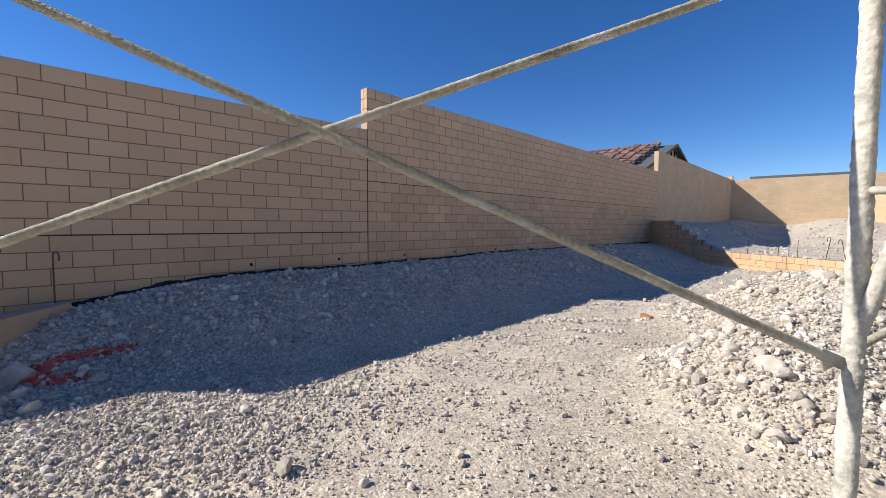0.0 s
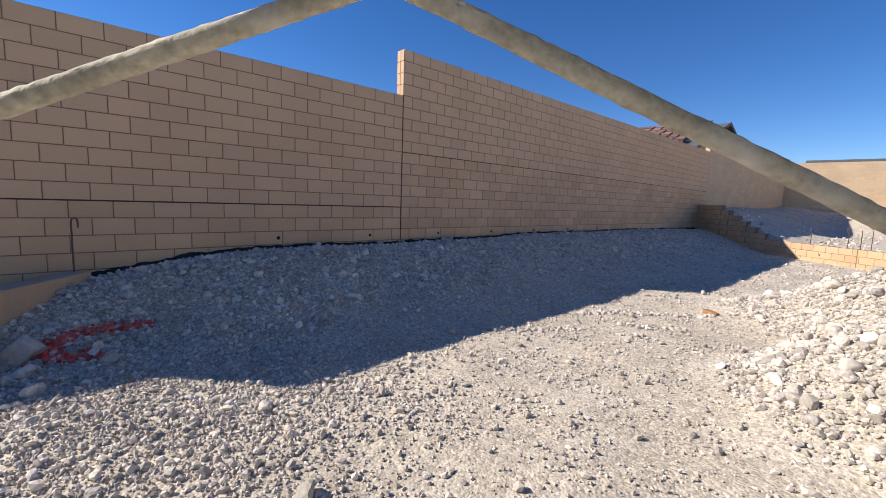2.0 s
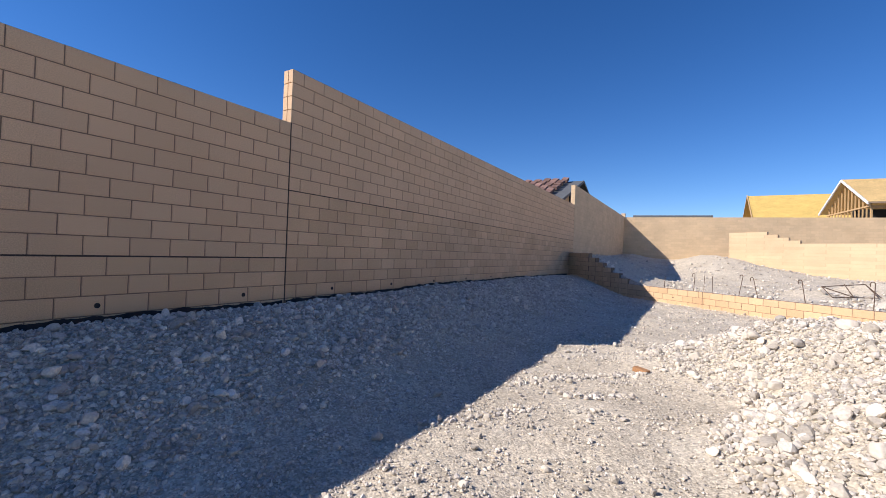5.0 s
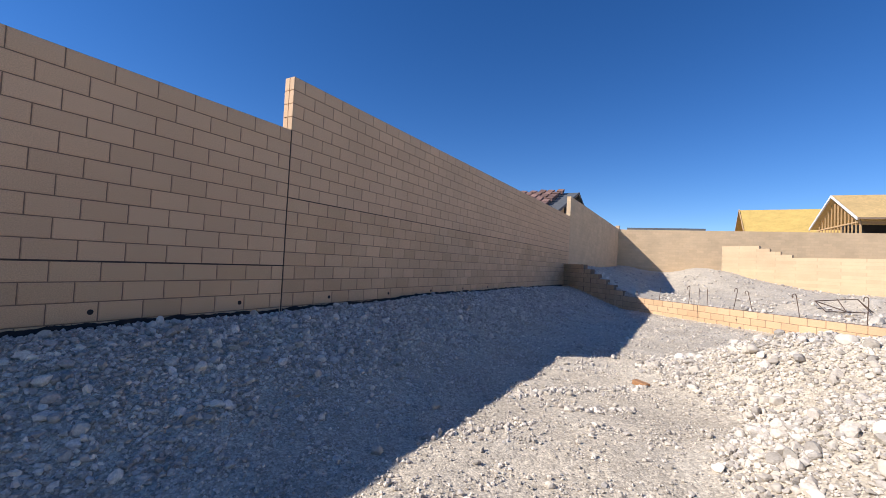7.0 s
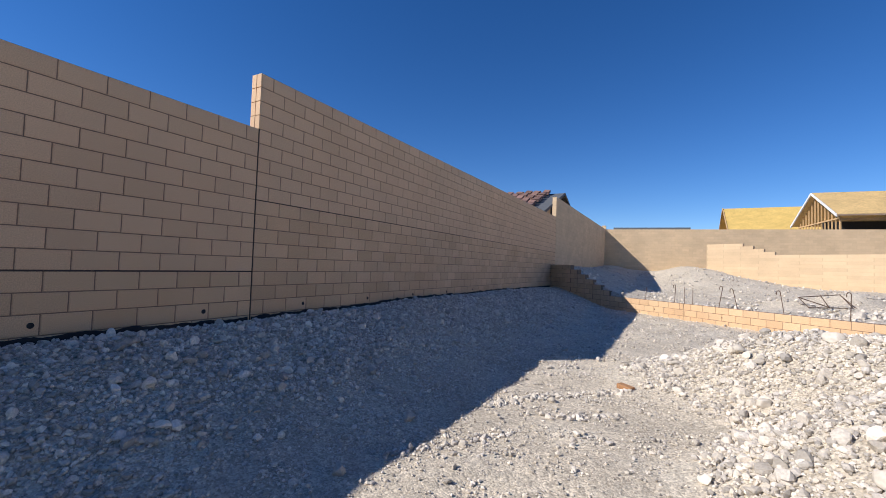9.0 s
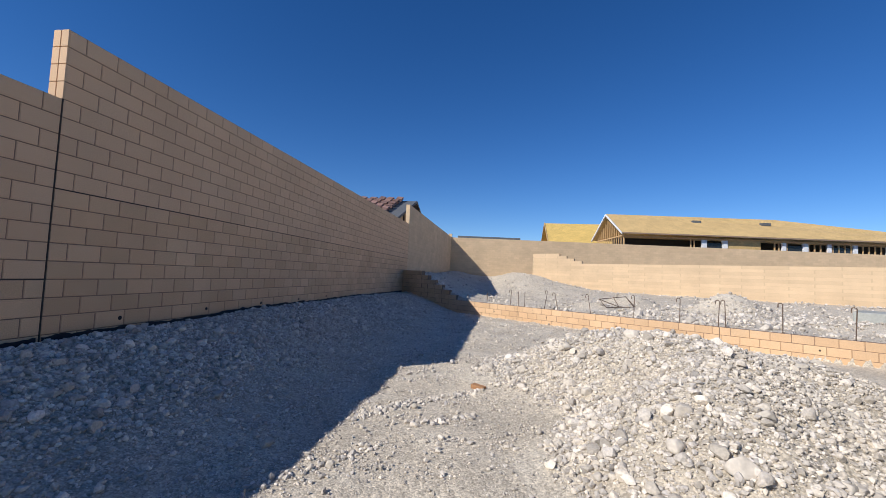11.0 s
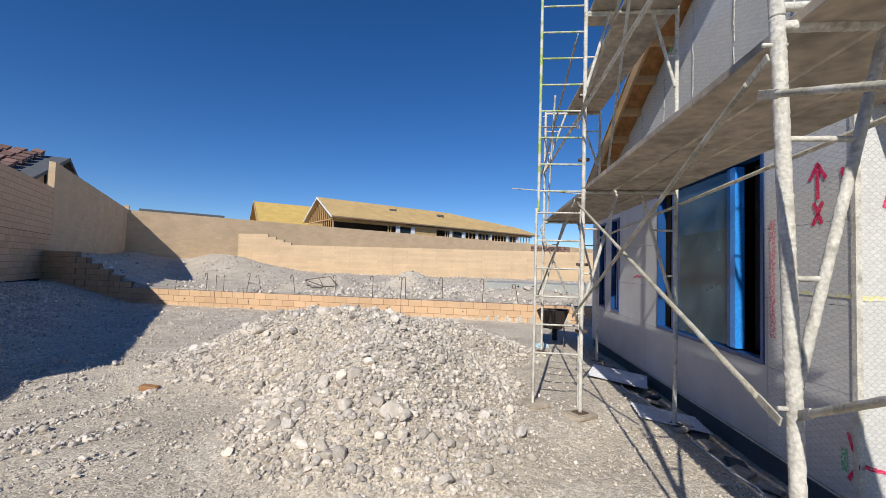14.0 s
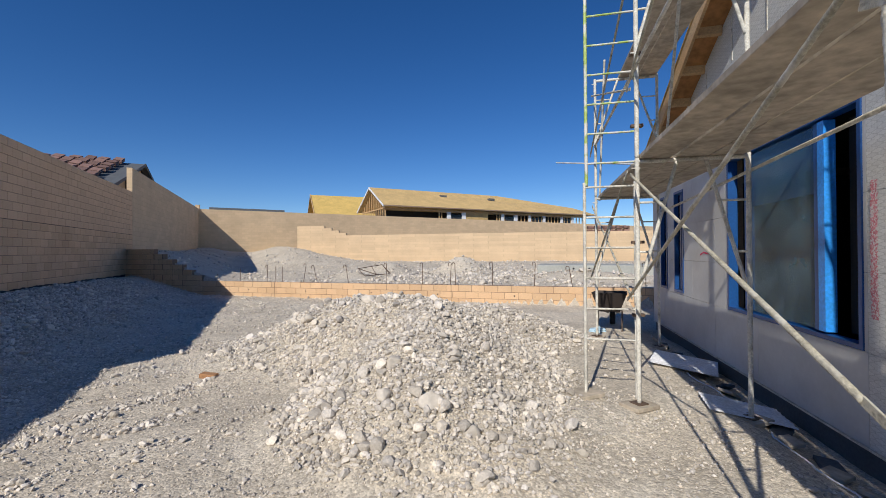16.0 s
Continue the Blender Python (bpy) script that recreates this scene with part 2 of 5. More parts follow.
M_film = glassy("plastic_film", (0.09, 0.21, 0.29), 0.22, 0.5, (0.6, 0.78, 0.9))
M_glass = glassy("window_glass", (0.03, 0.035, 0.04), 0.08, 0.3, (0.5, 0.55, 0.6))


# ---- mesh helpers ----
def mesh_object(name, bm, mat, smooth=False):
    me = bpy.data.meshes.new(name)
    bm.to_mesh(me)
    bm.free()
    me.materials.append(mat)
    if smooth:
        me.shade_smooth()
    return new(name, me)


def part(name, bm, mat, parent, label="", smooth=False):
    ob = mesh_object(name, bm, mat, smooth)
    ob.parent = parent
    if label:
        ob["label"] = label
    return ob


def box(bm, c, size, m=None, bevel=0.0):
    """A box round c, in the frame m."""
    r = bmesh.ops.create_cube(bm, size=1.0, matrix=(m or Matrix()) @ Matrix.Translation(c) @ Matrix.Diagonal((*size, 1)))
    if bevel:
        es = list({e for v in r["verts"] for e in v.link_edges})
        bmesh.ops.bevel(bm, geom=es, offset=bevel, segments=1, affect="EDGES")
    return bm


def tube(bm, a, b, r, seg=10, r2=None):
    a, b = Vector(a), Vector(b)
    d = b - a
    m = Matrix.Translation((a + b) / 2) @ d.to_track_quat("Z", "Y").to_matrix().to_4x4()
    bmesh.ops.create_cone(bm, cap_ends=True, segments=seg, radius1=r, radius2=r if r2 is None else r2, depth=d.length, matrix=m)
    return bm


def B():
    return bmesh.new()


def empty(name, m=None):
    ob = new(name)
    if m is not None:
        ob.matrix_world = m
    return ob


def raw_mesh(name, verts, faces, mat, smooth=False):
    """A mesh object from arrays of vertices and of equal-sided faces."""
    verts, faces = np.asarray(verts, dtype=np.float32), np.asarray(faces, dtype=np.int32)
    k = faces.shape[1]
    me = bpy.data.meshes.new(name)
    me.vertices.add(len(verts))
    me.vertices.foreach_set("co", verts.ravel())
    me.loops.add(faces.size)
    me.loops.foreach_set("vertex_index", faces.ravel())
    me.polygons.add(len(faces))
    me.polygons.foreach_set("loop_start", np.arange(len(faces), dtype=np.int32) * k)
    me.update(calc_edges=True)
    me.materials.append(mat)
    if smooth:
        me.shade_smooth()
    else:
        me.shade_flat()
    return new(name, me)


# ---- plan ----
# boundary wall: face on x = 0; low wall along E from LW0; house along D from U, N points into it
D = Vector((0.579, 0.815, 0)).normalized()
N_ = Vector((D.y, -D.x, 0))
U = Vector((6.97, -1.04, 0))
E_ = Vector((0.777, -0.629, 0)).normalized()
F_ = Vector((-E_.y, E_.x, 0))
LW0 = Vector((0.0, 18.9, 0))
LW_TOP = 0.635
C = 0.2032
Z0 = 1.458


def HS(s, n, z):
    """A place by the house: s along it, n into it from the scaffold's outer line."""
    return U + D * s + N_ * n + Vector((0, 0, z))


HM = Matrix(((D.x, N_.x, 0, U.x), (D.y, N_.y, 0, U.y), (0, 0, 1, 0), (0, 0, 0, 1)))
LM = Matrix(((E_.x, F_.x, 0, LW0.x), (E_.y, F_.y, 0, LW0.y), (0, 0, 1, 0), (0, 0, 0, 1)))


# ---- ground ----
def smooth01(v):
    v = np.clip(v, 0, 1)
    return v * v * (3 - 2 * v)


def wobble(x, y, s, seed):
    """Smooth pseudo-noise from sines, -1 to 1."""
    r = np.random.RandomState(seed)
    t = np.zeros_like(x)
    for i in range(6):
        a, f, ph = r.uniform(0, 6.28), r.uniform(0.6, 1.7) / s, r.uniform(0, 6.28)
        t = t + np.sin((x * np.cos(a) + y * np.sin(a)) * f * 6.28 + ph)
    return t / 6


def pile(x, y, cx, cy, a, b, ang, h):
    c, s = math.cos(ang), math.sin(ang)
    u, v = ((x - cx) * c + (y - cy) * s) / a, (-(x - cx) * s + (y - cy) * c) / b
    return h * np.exp(-(u * u + v * v) ** 1.1 * 1.2)


PILES = ((6.59, 4.69, 1.05, 1.73, 0.79, 0.85), (7.39, 3.01, 1.1, 1.35, -0.36, 0.63), (6.44, 2.08, 0.83, 0.97, 0.08, 0.45), (8.95, 5.0, 1.4, 1.25, -0.48, 0.6), (6.95, 1.15, 0.75, 0.6, 0.0, 0.1))


def rubble_height(x, y):
    """The heap of rubble in the middle of the yard: a ridge with two crests and a lobe towards the house."""
    h = 0 * x
    for p in PILES:
        h = h + pile(x, y, *p)
    return h


def height(x, y):
    x, y = np.asarray(x, dtype=float), np.asarray(y, dtype=float)
    z = 0.1 + 0 * x
    # bank against the boundary wall, lower and narrower towards the near end
    base = 0.52 + 0.27 * smooth01((y + 2.9) / 2.4) + 0.05 * smooth01((y - 3) / 4) - 0.05 * smooth01((y - 11) / 8)
    wide = 1.7 + 1.5 * smooth01((y + 2.6) / 3.0)
    z = z + (base - 0.1) * smooth01(1 - (x - 0.05) / wide) ** 0.9
    z = z - 0.08 * smooth01(1 - x / 0.13)
    # rubble pile
    heap = rubble_height(x, y)
    rough = np.minimum(1, heap * 4)
    z = z + heap + rough * (0.035 * wobble(x, y, 0.55, 14) + 0.022 * wobble(x, y, 0.24, 15))
    z = z + 0.025 * wobble(x, y, 1.7, 3) + 0.012 * wobble(x, y, 0.5, 4) + 0.007 * wobble(x, y, 0.16, 16)
    # shallow tracks left by the grader across the dirt
    z = z + 0.012 * np.sin((y - 0.55 * x) * 5.5 + 1.5 * wobble(x, y, 2.5, 6)) * smooth01((x - 2.6) / 1.0)
    # shallow trench along the house's foundation
    n_in, s_in = (x - U.x) * N_.x + (y - U.y) * N_.y, (x - U.x) * D.x + (y - U.y) * D.y
    z = z - 0.17 * smooth01((n_in - 0.75) / 0.65) * smooth01((s_in - 1.0) / 0.6) * smooth01((9.6 - s_in) / 1.2)
    # terrace behind the low wall
    v = (x - LW0.x) * F_.x + (y - LW0.y) * F_.y
    r = (x - LW0.x) * E_.x + (y - LW0.y) * E_.y
    up = LW_TOP - 0.07 + 1.25 * smooth01(1 - x / 4.4) + smooth01((v - 8.5) / 9) * (0.35 + 1.25 * np.exp(-((x - 6.3) / 3.6) ** 2))
    up = up + pile(x, y, 14.2, 17.2, 1.3, 1.1, 0, 0.85) + pile(x, y, 10.6, 18.0, 1.3, 1.1, 0.3, 0.6) + pile(x, y, 16.6, 11.0, 2.4, 0.9, -0.68, 0.35) + pile(x, y, 8.6, 16.2, 0.9, 0.8, 0.3, 0.3)
    up = up + smooth01(v / 2) * (0.07 * wobble(x, y, 3, 8) + 0.03 * wobble(x, y, 0.9, 9))
    t = smooth01((v - 0.03) / 0.08)
    z = z * (1 - t) + up * t
    far = np.hypot(x - 8, y - 8)
    k = smooth01((far - 60) / 100)
    return z * (1 - k) + 0.5 * k


def gz(x, y):
    return float(height(np.array([x]), np.array([y]))[0])


def lines(a, b, step, out):
    fine = np.arange(a, b, step)
    g, w = [], step
    x = b
    while x < out:
        g.append(x)
        w *= 1.12
        x += w
    left, w, x = [], step, a
    while x > -out:
        w *= 1.12
        x -= w
        left.append(x)
    return np.array(left[::-1] + list(fine) + g)


gx, gy = lines(-0.2, 11.5, 0.058, 1800), lines(-4.5, 20, 0.058, 1800)
X, Y = np.meshgrid(gx, gy)
Zg = height(X, Y)
idx = np.arange(X.size).reshape(X.shape)
quads = np.stack([idx[:-1, :-1], idx[:-1, 1:], idx[1:, 1:], idx[1:, :-1]], -1).reshape(-1, 4)
ground = raw_mesh("ground", np.stack([X, Y, Zg], -1).reshape(-1, 3), quads, M_ground, True)
tagged(ground, "pale grey-beige graded dirt ground strewn with crushed rock", "ground", kind="structure")


# ---- block walls ----
def block_mesh(name, w, h, t, mat):
    """One block, its face towards +x, with worn edges."""
    c = 0.006
    v = [(-t, -w / 2, -h / 2), (-t, w / 2, -h / 2), (-t, w / 2, h / 2), (-t, -w / 2, h / 2),
         (-c, -w / 2, -h / 2), (-c, w / 2, -h / 2), (-c, w / 2, h / 2), (-c, -w / 2, h / 2),
         (0, -w / 2 + c, -h / 2 + c), (0, w / 2 - c, -h / 2 + c), (0, w / 2 - c, h / 2 - c), (0, -w / 2 + c, h / 2 - c)]
    f = []
    for a in (0, 4):
        for i in range(4):
            j = (i + 1) % 4
            f.append((a + i, a + j, a + 4 + j, a + 4 + i))
    f.append((8, 9, 10, 11))
    me = bpy.data.meshes.new(name)
    me.from_pydata(v, [], f)
    me.materials.append(mat)
    return me


def courses(a, b, z_lo, z_hi, joint):
    """Blocks of a running bond between a and b: middle along the wall, middle height, length, course from Z0."""
    out = []
    k0, k1 = math.ceil((z_lo - Z0) / C - 0.02), round((z_hi - Z0) / C)
    for k in range(k0, k1):
        x = joint + (0.2032 if k % 2 else 0.0)
        x -= math.ceil((x - a) / 0.4064) * 0.4064
        while x < b - 0.02:
            lo, hi = max(x, a), min(x + 0.4064, b)
            if hi - lo > 0.05:
                out.append(((lo + hi) / 2, Z0 + (k + 0.5) * C, hi - lo, k))
            x += 0.4064
    return out


BLOCK_CACHE = {}


def lay(parent, blocks, m, mat, mat_i, singles, depth=0.03):
    """Lays blocks in the frame m (y along the wall, x out of its face); those that singles() picks become pieces, the rest one part."""
    V, Fc, n = [], [], 0
    count = 0
    for y, z, w, k in blocks:
        key = (round(w, 3), mat.name)
        if key not in BLOCK_CACHE:
            BLOCK_CACHE[key] = block_mesh("block", w - 0.01, C - 0.01, depth, mat)
        me = BLOCK_CACHE[key]
        off = random.uniform(-0.0012, 0.0012)
        if count < 300 and singles(y, z):
            ob = new("block", me)
            ob.parent = parent
            ob.matrix_local = m @ Matrix.Translation((off, y, z))
            count += 1
        else:
            vs = np.array([tuple(m @ (v.co + Vector((off, y, z)))) for v in me.vertices])
            V.append(vs)
            Fc.append(np.array([tuple(p.vertices) for p in me.polygons]) + n)
            n += len(vs)
    if V:
        ob = raw_mesh("blocks", np.concatenate(V), np.concatenate(Fc), mat_i)
        ob.parent = parent
        tagged(ob, kind="stuff")




def strip(s0, s1, y0, y1, z0, z1, m=None, bevel=0.0):
    """A new box mesh by its limits."""
    return box(B(), ((s0 + s1) / 2, (y0 + y1) / 2, (z0 + z1) / 2), (abs(s1 - s0), abs(y1 - y0), abs(z1 - z0)), m, bevel)


def prism(bm, pts, a, b, m):
    """A flat outline pts (u, z) in the frame m, drawn out along its second axis from a to b."""
    f = [bm.verts.new(m @ Vector((u, a, z))) for u, z in pts]
    g = [bm.verts.new(m @ Vector((u, b, z))) for u, z in pts]
    k = len(pts)
    bm.faces.new(f)
    bm.faces.new(g[::-1])
    for i in range(k):
        bm.faces.new((f[i], g[i], g[(i + 1) % k], f[(i + 1) % k]))
    bmesh.ops.recalc_face_normals(bm, faces=bm.faces)
    return bm


def lumpy(bm, a, b, r, crust=0.2, step=0.02, seg=10, seed=0):
    """A pipe with a crust of dried stucco of uneven thickness."""
    rnd = random.Random(seed)
    a, b = Vector(a), Vector(b)
    d = b - a
    q = d.to_track_quat("Z", "Y").to_matrix()
    n = max(2, int(d.length / step))
    rings = []
    off = rnd.uniform(0, 100)
    for i in range(n + 1):
        c = a + d * i / n
        ring = []
        for j in range(seg):
            an = 6.2832 * j / seg
            w = Vector((math.cos(an), math.sin(an), 0))
            z = d.length * i / n
            k = 0.3 * noise.noise(Vector((w.x * 0.8 + off, w.y * 0.8, z * 5))) + 0.45 * noise.noise(Vector((w.x * 1.3 + off, w.y * 1.3, z * 42))) + 0.5 * noise.noise(Vector((w.x * 2.4 + off, w.y * 2.4, z * 80)))
            ring.append(bm.verts.new(c + q @ (w * r * (1 + crust * max(-0.3, k)))))
        rings.append(ring)
    for p, o in zip(rings, rings[1:]):
        for j in range(seg):
            bm.faces.new((p[j], p[(j + 1) % seg], o[(j + 1) % seg], o[j]))
    bm.faces.new(rings[0][::-1])
    bm.faces.new(rings[-1])
    return bm


def bent(bm, pts, r, seg=6):
    for p, q in zip(pts, pts[1:]):
        tube(bm, p, q, r, seg)
    return bm


# ---- boundary wall ----
WALL_T = 0.2
Y_LOW, Y_DROP, Y_ST, Y_ST2, Y_END = -14.0, -4.2, 2.30, 19.75, 37.55
TOP_DROP = Z0 + 6 * C
TOP_LOW, TOP_TALL, TOP_END = Z0 + 10 * C, Z0 + 14 * C, Z0 + 19 * C


def wall_core(bm, y0, y1, top):
    box(bm, (-0.007 - WALL_T / 2, (y0 + y1) / 2, top / 2 - 0.4), (WALL_T, y1 - y0, top + 0.8))
    return bm


wall = mesh_object("wall_west", wall_core(wall_core(B(), Y_DROP, Y_ST - 0.008, TOP_LOW - 0.004), Y_LOW, Y_DROP, TOP_DROP - 0.004), M_mortar)
tagged(wall, "shaded tan concrete block boundary wall, its top stepping up", "wall", kind="structure")
wall_tall = mesh_object("wall_west_tall", wall_core(B(), Y_ST, Y_ST2, TOP_TALL - 0.004), M_mortar)
tagged(wall_tall, "taller stretch of tan concrete block boundary wall", "wall", kind="structure")
wall_end = mesh_object("wall_west_far", box(B(), (-0.1, (Y_ST2 + Y_END) / 2, TOP_END / 2 - 0.4), (0.2, Y_END - Y_ST2, TOP_END + 0.8)), M_farblock)
tagged(wall_end, "highest far stretch of tan block boundary wall", "wall", kind="structure")
# end pilaster at the corner
pil = mesh_object("wall_corner_pier", strip(-0.25, 0.06, Y_END - 0.1, Y_END + 0.3, -0.3, TOP_END + 0.3), M_farblock)
tagged(pil, "tan block pier at the corner of two walls", "pier", kind="structure")

for k in range(7):
    w = part("weep_hole", tube(B(), (-0.06, k * 1.6256, 0.95), (0.003, k * 1.6256, 0.95), 0.028, 12), M_dark, wall if k < 2 else wall_tall, "dark weep hole at the foot of the wall")
# sunlit open end of the taller stretch, two cells wide in each course
for k in range(10, 14):
    for x0 in (-0.203, -0.097):
        part("end_block", strip(x0, x0 + 0.097, Y_ST - 0.012, Y_ST + 0.006, Z0 + k * C + 0.004, Z0 + (k + 1) * C - 0.004, None, 0.003), M_block, wall_tall, "sunlit block end")

# uneven black strip between the foot of the wall and the bank
for owner, y0, y1 in ((wall, -2.34, Y_ST - 0.02), (wall_tall, Y_ST + 0.004, 18.7)):
    ys = np.arange(y0, y1, 0.03)
    top = height(0.2 + 0 * ys, ys) + 0.055 + 0.026 * wobble(ys, 0 * ys, 0.35, 41) + 0.012 * wobble(ys, 0 * ys, 0.09, 42)
    xs = 0.016 + 0.006 * wobble(ys, 0 * ys, 0.2, 43)
    q = len(ys)
    V = np.concatenate([np.stack([xs, ys, top], -1), np.stack([xs + 0.02, ys, top - 0.4], -1), np.stack([0 * ys + 0.002, ys, top - 0.002], -1)])
    i = np.arange(q - 1)
    ob = raw_mesh("foot_strip", V, np.concatenate([np.stack([i, i + 1, q + i + 1, q + i], -1), np.stack([2 * q + i, 2 * q + i + 1, i + 1, i], -1)]), M_foot)
    ob.parent = owner
    ob["label"] = "uneven black strip along the foot of the wall"

# ---- low retaining wall ----
LW_LEN = 26.0
steps = [(0.0, 1.45, 6)] + [(1.45 + 0.48 * i, 1.93 + 0.48 * i, 5 - i) for i in range(5)] + [(3.85, LW_LEN, 0)]
bm = B()
for a, b, k in steps:
    top = LW_TOP + k * C - 0.004
    box(bm, ((a + b) / 2, 0.107, top / 2 - 0.5), (b - a, 0.2, top + 1.0), LM)
low_wall = mesh_object("wall_terrace_low", bm, M_mortar)
tagged(low_wall, "low sunlit tan block retaining wall with rebar standing in its top", "wall", kind="structure")
HOOK = [(5.53, .5, 0, .02), (6.71, .6, 1, .04), (7.09, .6, 0, 0), (7.38, .6, 0, 0), (8.23, .65, 1, .12), (8.8, .6, 1, -.14), (10.01, .62, 1, -.1), (11.39, .68, 1, 0.02),
        (12.66, .69, 1, .01), (13.59, .7, 1, .03), (13.76, .7, 1, -.02), (14.93, .72, 1, 0), (16.18, .72, 1, .03), (17.27, .6, 1, -.1), (19.2, .7, 1, 0), (20.6, .7, 1, .05)]
for r, h, hook, lean in HOOK:
    p = [LM @ Vector((r, 0.1, LW_TOP - 0.05)), LM @ Vector((r + lean, 0.1, LW_TOP + h - 0.05))]
    if hook:
        for i in range(1, 6):
            an = math.pi * i / 5
            p.append(LM @ Vector((r + lean - 0.045 * (1 - math.cos(an)), 0.1, LW_TOP + h - 0.05 + 0.045 * math.sin(an))))
        p.append(LM @ Vector((r + lean - 0.09, 0.1, LW_TOP + h - 0.12)))
    ob = mesh_object("rebar", bent(B(), p, 0.011), M_steel)
    tagged(ob, "rusty hooked rebar standing out of the low wall" if hook else "straight rusty rebar standing out of the low wall", "rebar", "rebar along the low wall")
for r in (6.0, 8.4, 10.9, 13.2, 15.6, 18.0, 20.4):
    part("weep_hole", tube(B(), LM @ Vector((r, -0.002, LW_TOP - 0.3)), LM @ Vector((r, 0.05, LW_TOP - 0.3)), 0.022, 12), M_dark, low_wall, "dark weep hole in the low wall")
for r in (7.12, 13.64, 20.1):
    part("control_joint", strip(r - 0.007, r + 0.007, -0.002, 0.02, -0.2, LW_TOP - 0.005, LM), M_joint, low_wall, "dark vertical control joint")
# bent rebar cage lying on the terrace
cage = empty("rebar_cage")
tagged(cage, "bent rusty rebar frame lying on the rubble terrace", "rebar")
cm = Matrix.Translation((9.0, 15.6, gz(9.0, 15.6) + 0.03)) @ Matrix.Rotation(0.5, 4, "Z")
for p in ([(0, 0, 0), (1.5, .1, .02)], [(0, .4, .3), (1.4, .45, .42)], [(0, 0, 0), (0, .4, .3)], [(1.5, .1, .02), (1.4, .45, .42)], [(.7, .05, 0), (.75, .45, .4)], [(0, .4, .3), (.7, .05, .02)], [(1.4, .45, .42), (1.7, .2, 0)]):
    part("bar", bent(B(), [cm @ Vector(q) for q in p], 0.014), M_steel, cage)

# ---- stub wall at the near end of the yard ----
STM = Matrix(((E_.x, F_.x, 0, 0.02), (E_.y, F_.y, 0, -2.36), (0, 0, 1, 0), (0, 0, 0, 1)))
stub = mesh_object("wall_stub", strip(0, 6, 0.0, 0.2, -0.4, 0.64, STM, 0.008), M_rblock)
tagged(stub, "low tan block stub wall with a grey concrete top", "wall", kind="structure")
part("cap", strip(0.05, 6, 0.012, 0.188, 0.644, 0.652, STM), M_conc, stub, "grey concrete fill in the block cells")
p = [STM @ Vector((0.12, 0.1, 0.6))] + [STM @ Vector((0.12, 0.1, 1.22))] + [STM @ Vector((0.12 - 0.045 * (1 - math.cos(a)), 0.1, 1.22 + 0.045 * math.sin(a))) for a in (0.8, 1.57, 2.4, 3.14)] + [STM @ Vector((0.03, 0.1, 1.15))]
tagged(mesh_object("rebar", bent(B(), p, 0.009), M_steel), "dark hooked rebar standing in the stub wall", "rebar")

# ---- far walls ----
BK0, BK1 = Vector((0, 37.55, 0)), Vector((60, 45.5, 0))
bd = (BK1 - BK0).normalized()
BM = Matrix(((bd.x, -bd.y, 0, BK0.x), (bd.y, bd.x, 0, BK0.y), (0, 0, 1, 0), (0, 0, 0, 1)))
back = mesh_object("wall_north", strip(0, 61, 0, 0.2, -1, 5.29, BM), M_farblock)
tagged(back, "tall tan block wall closing the far side", "wall", kind="structure")
FW0 = Vector((7.5, 35.6, 0))
FWM = Matrix(((0.82, 0.57, 0, FW0.x), (-0.57, 0.82, 0, FW0.y), (0, 0, 1, 0), (0, 0, 0, 1)))
FT = [3.87 - k * C for k in range(5)]
FX = (2.5, 3.15, 3.8, 4.45)
outline = [(0, -0.5), (50, -0.5), (50, FT[4])] + [p for k in range(3, -1, -1) for p in ((FX[k], FT[k + 1]), (FX[k], FT[k]))] + [(0, FT[0])]
front = mesh_object("wall_terrace_high", prism(B(), outline, 0, 0.2, FWM), M_farblock)
tagged(front, "sunlit tan block terrace wall with a stepped top", "wall", kind="structure")
closing = mesh_object("wall_east_far", strip(0, 0.2, 0, 30, -1, 2.6, Matrix.Translation((32, 2, 0))), M_farblock)
tagged(closing, "plain tan block wall far behind the house", "wall", kind="structure")

fill = mesh_object("ground_fill", strip(10, 50, 0.21, 7, 0, 3.0, FWM), M_ground)
tagged(fill, "level dirt fill behind the sunlit terrace wall", "ground", kind="structure")
pad_m = LM @ Matrix.Translation((21.0, 9.3, 0.74))
footing = mesh_object("concrete_pad", box(B(), (0, 0, 0), (10.5, 2.8, 0.5), pad_m, 0.02), M_pad)
tagged(footing, "grey-green concrete pad poured on the upper terrace", "concrete pad", kind="structure")
for i in range(4):
    part("sleeve", tube(B(), pad_m @ Vector((-3.6 + 0.35 * i, -1.42, 0.1)), pad_m @ Vector((-3.6 + 0.35 * i, -1.38, 0.1)), 0.045, 12), M_dark, footing, "dark round opening")

# ---- house ----
WN = 1.52
OPEN = [(2.48, 4.86, 0.89, 2.88), (6.62, 7.12, 0.92, 2.74), (7.55, 8.0, 0.92, 2.74)]


def pieces(s0, s1, z0, z1):
    """A rectangle of wall less its openings."""
    todo = [(s0, s1, z0, z1)]
    for a, b, c, d in OPEN:
        nxt = []
        for p, q, u, v in todo:
            if q <= a or p >= b or v <= c or u >= d:
                nxt.append((p, q, u, v))
                continue
            if p < a:
                nxt.append((p, a, u, v))
            if q > b:
                nxt.append((b, q, u, v))
            x0, x1 = max(p, a), min(q, b)
            if u < c:
                nxt.append((x0, x1, u, c))
            if v > d:
                nxt.append((x0, x1, d, v))
        todo = nxt
    return [t for t in todo if t[1] - t[0] > 0.02 and t[3] - t[2] > 0.02]


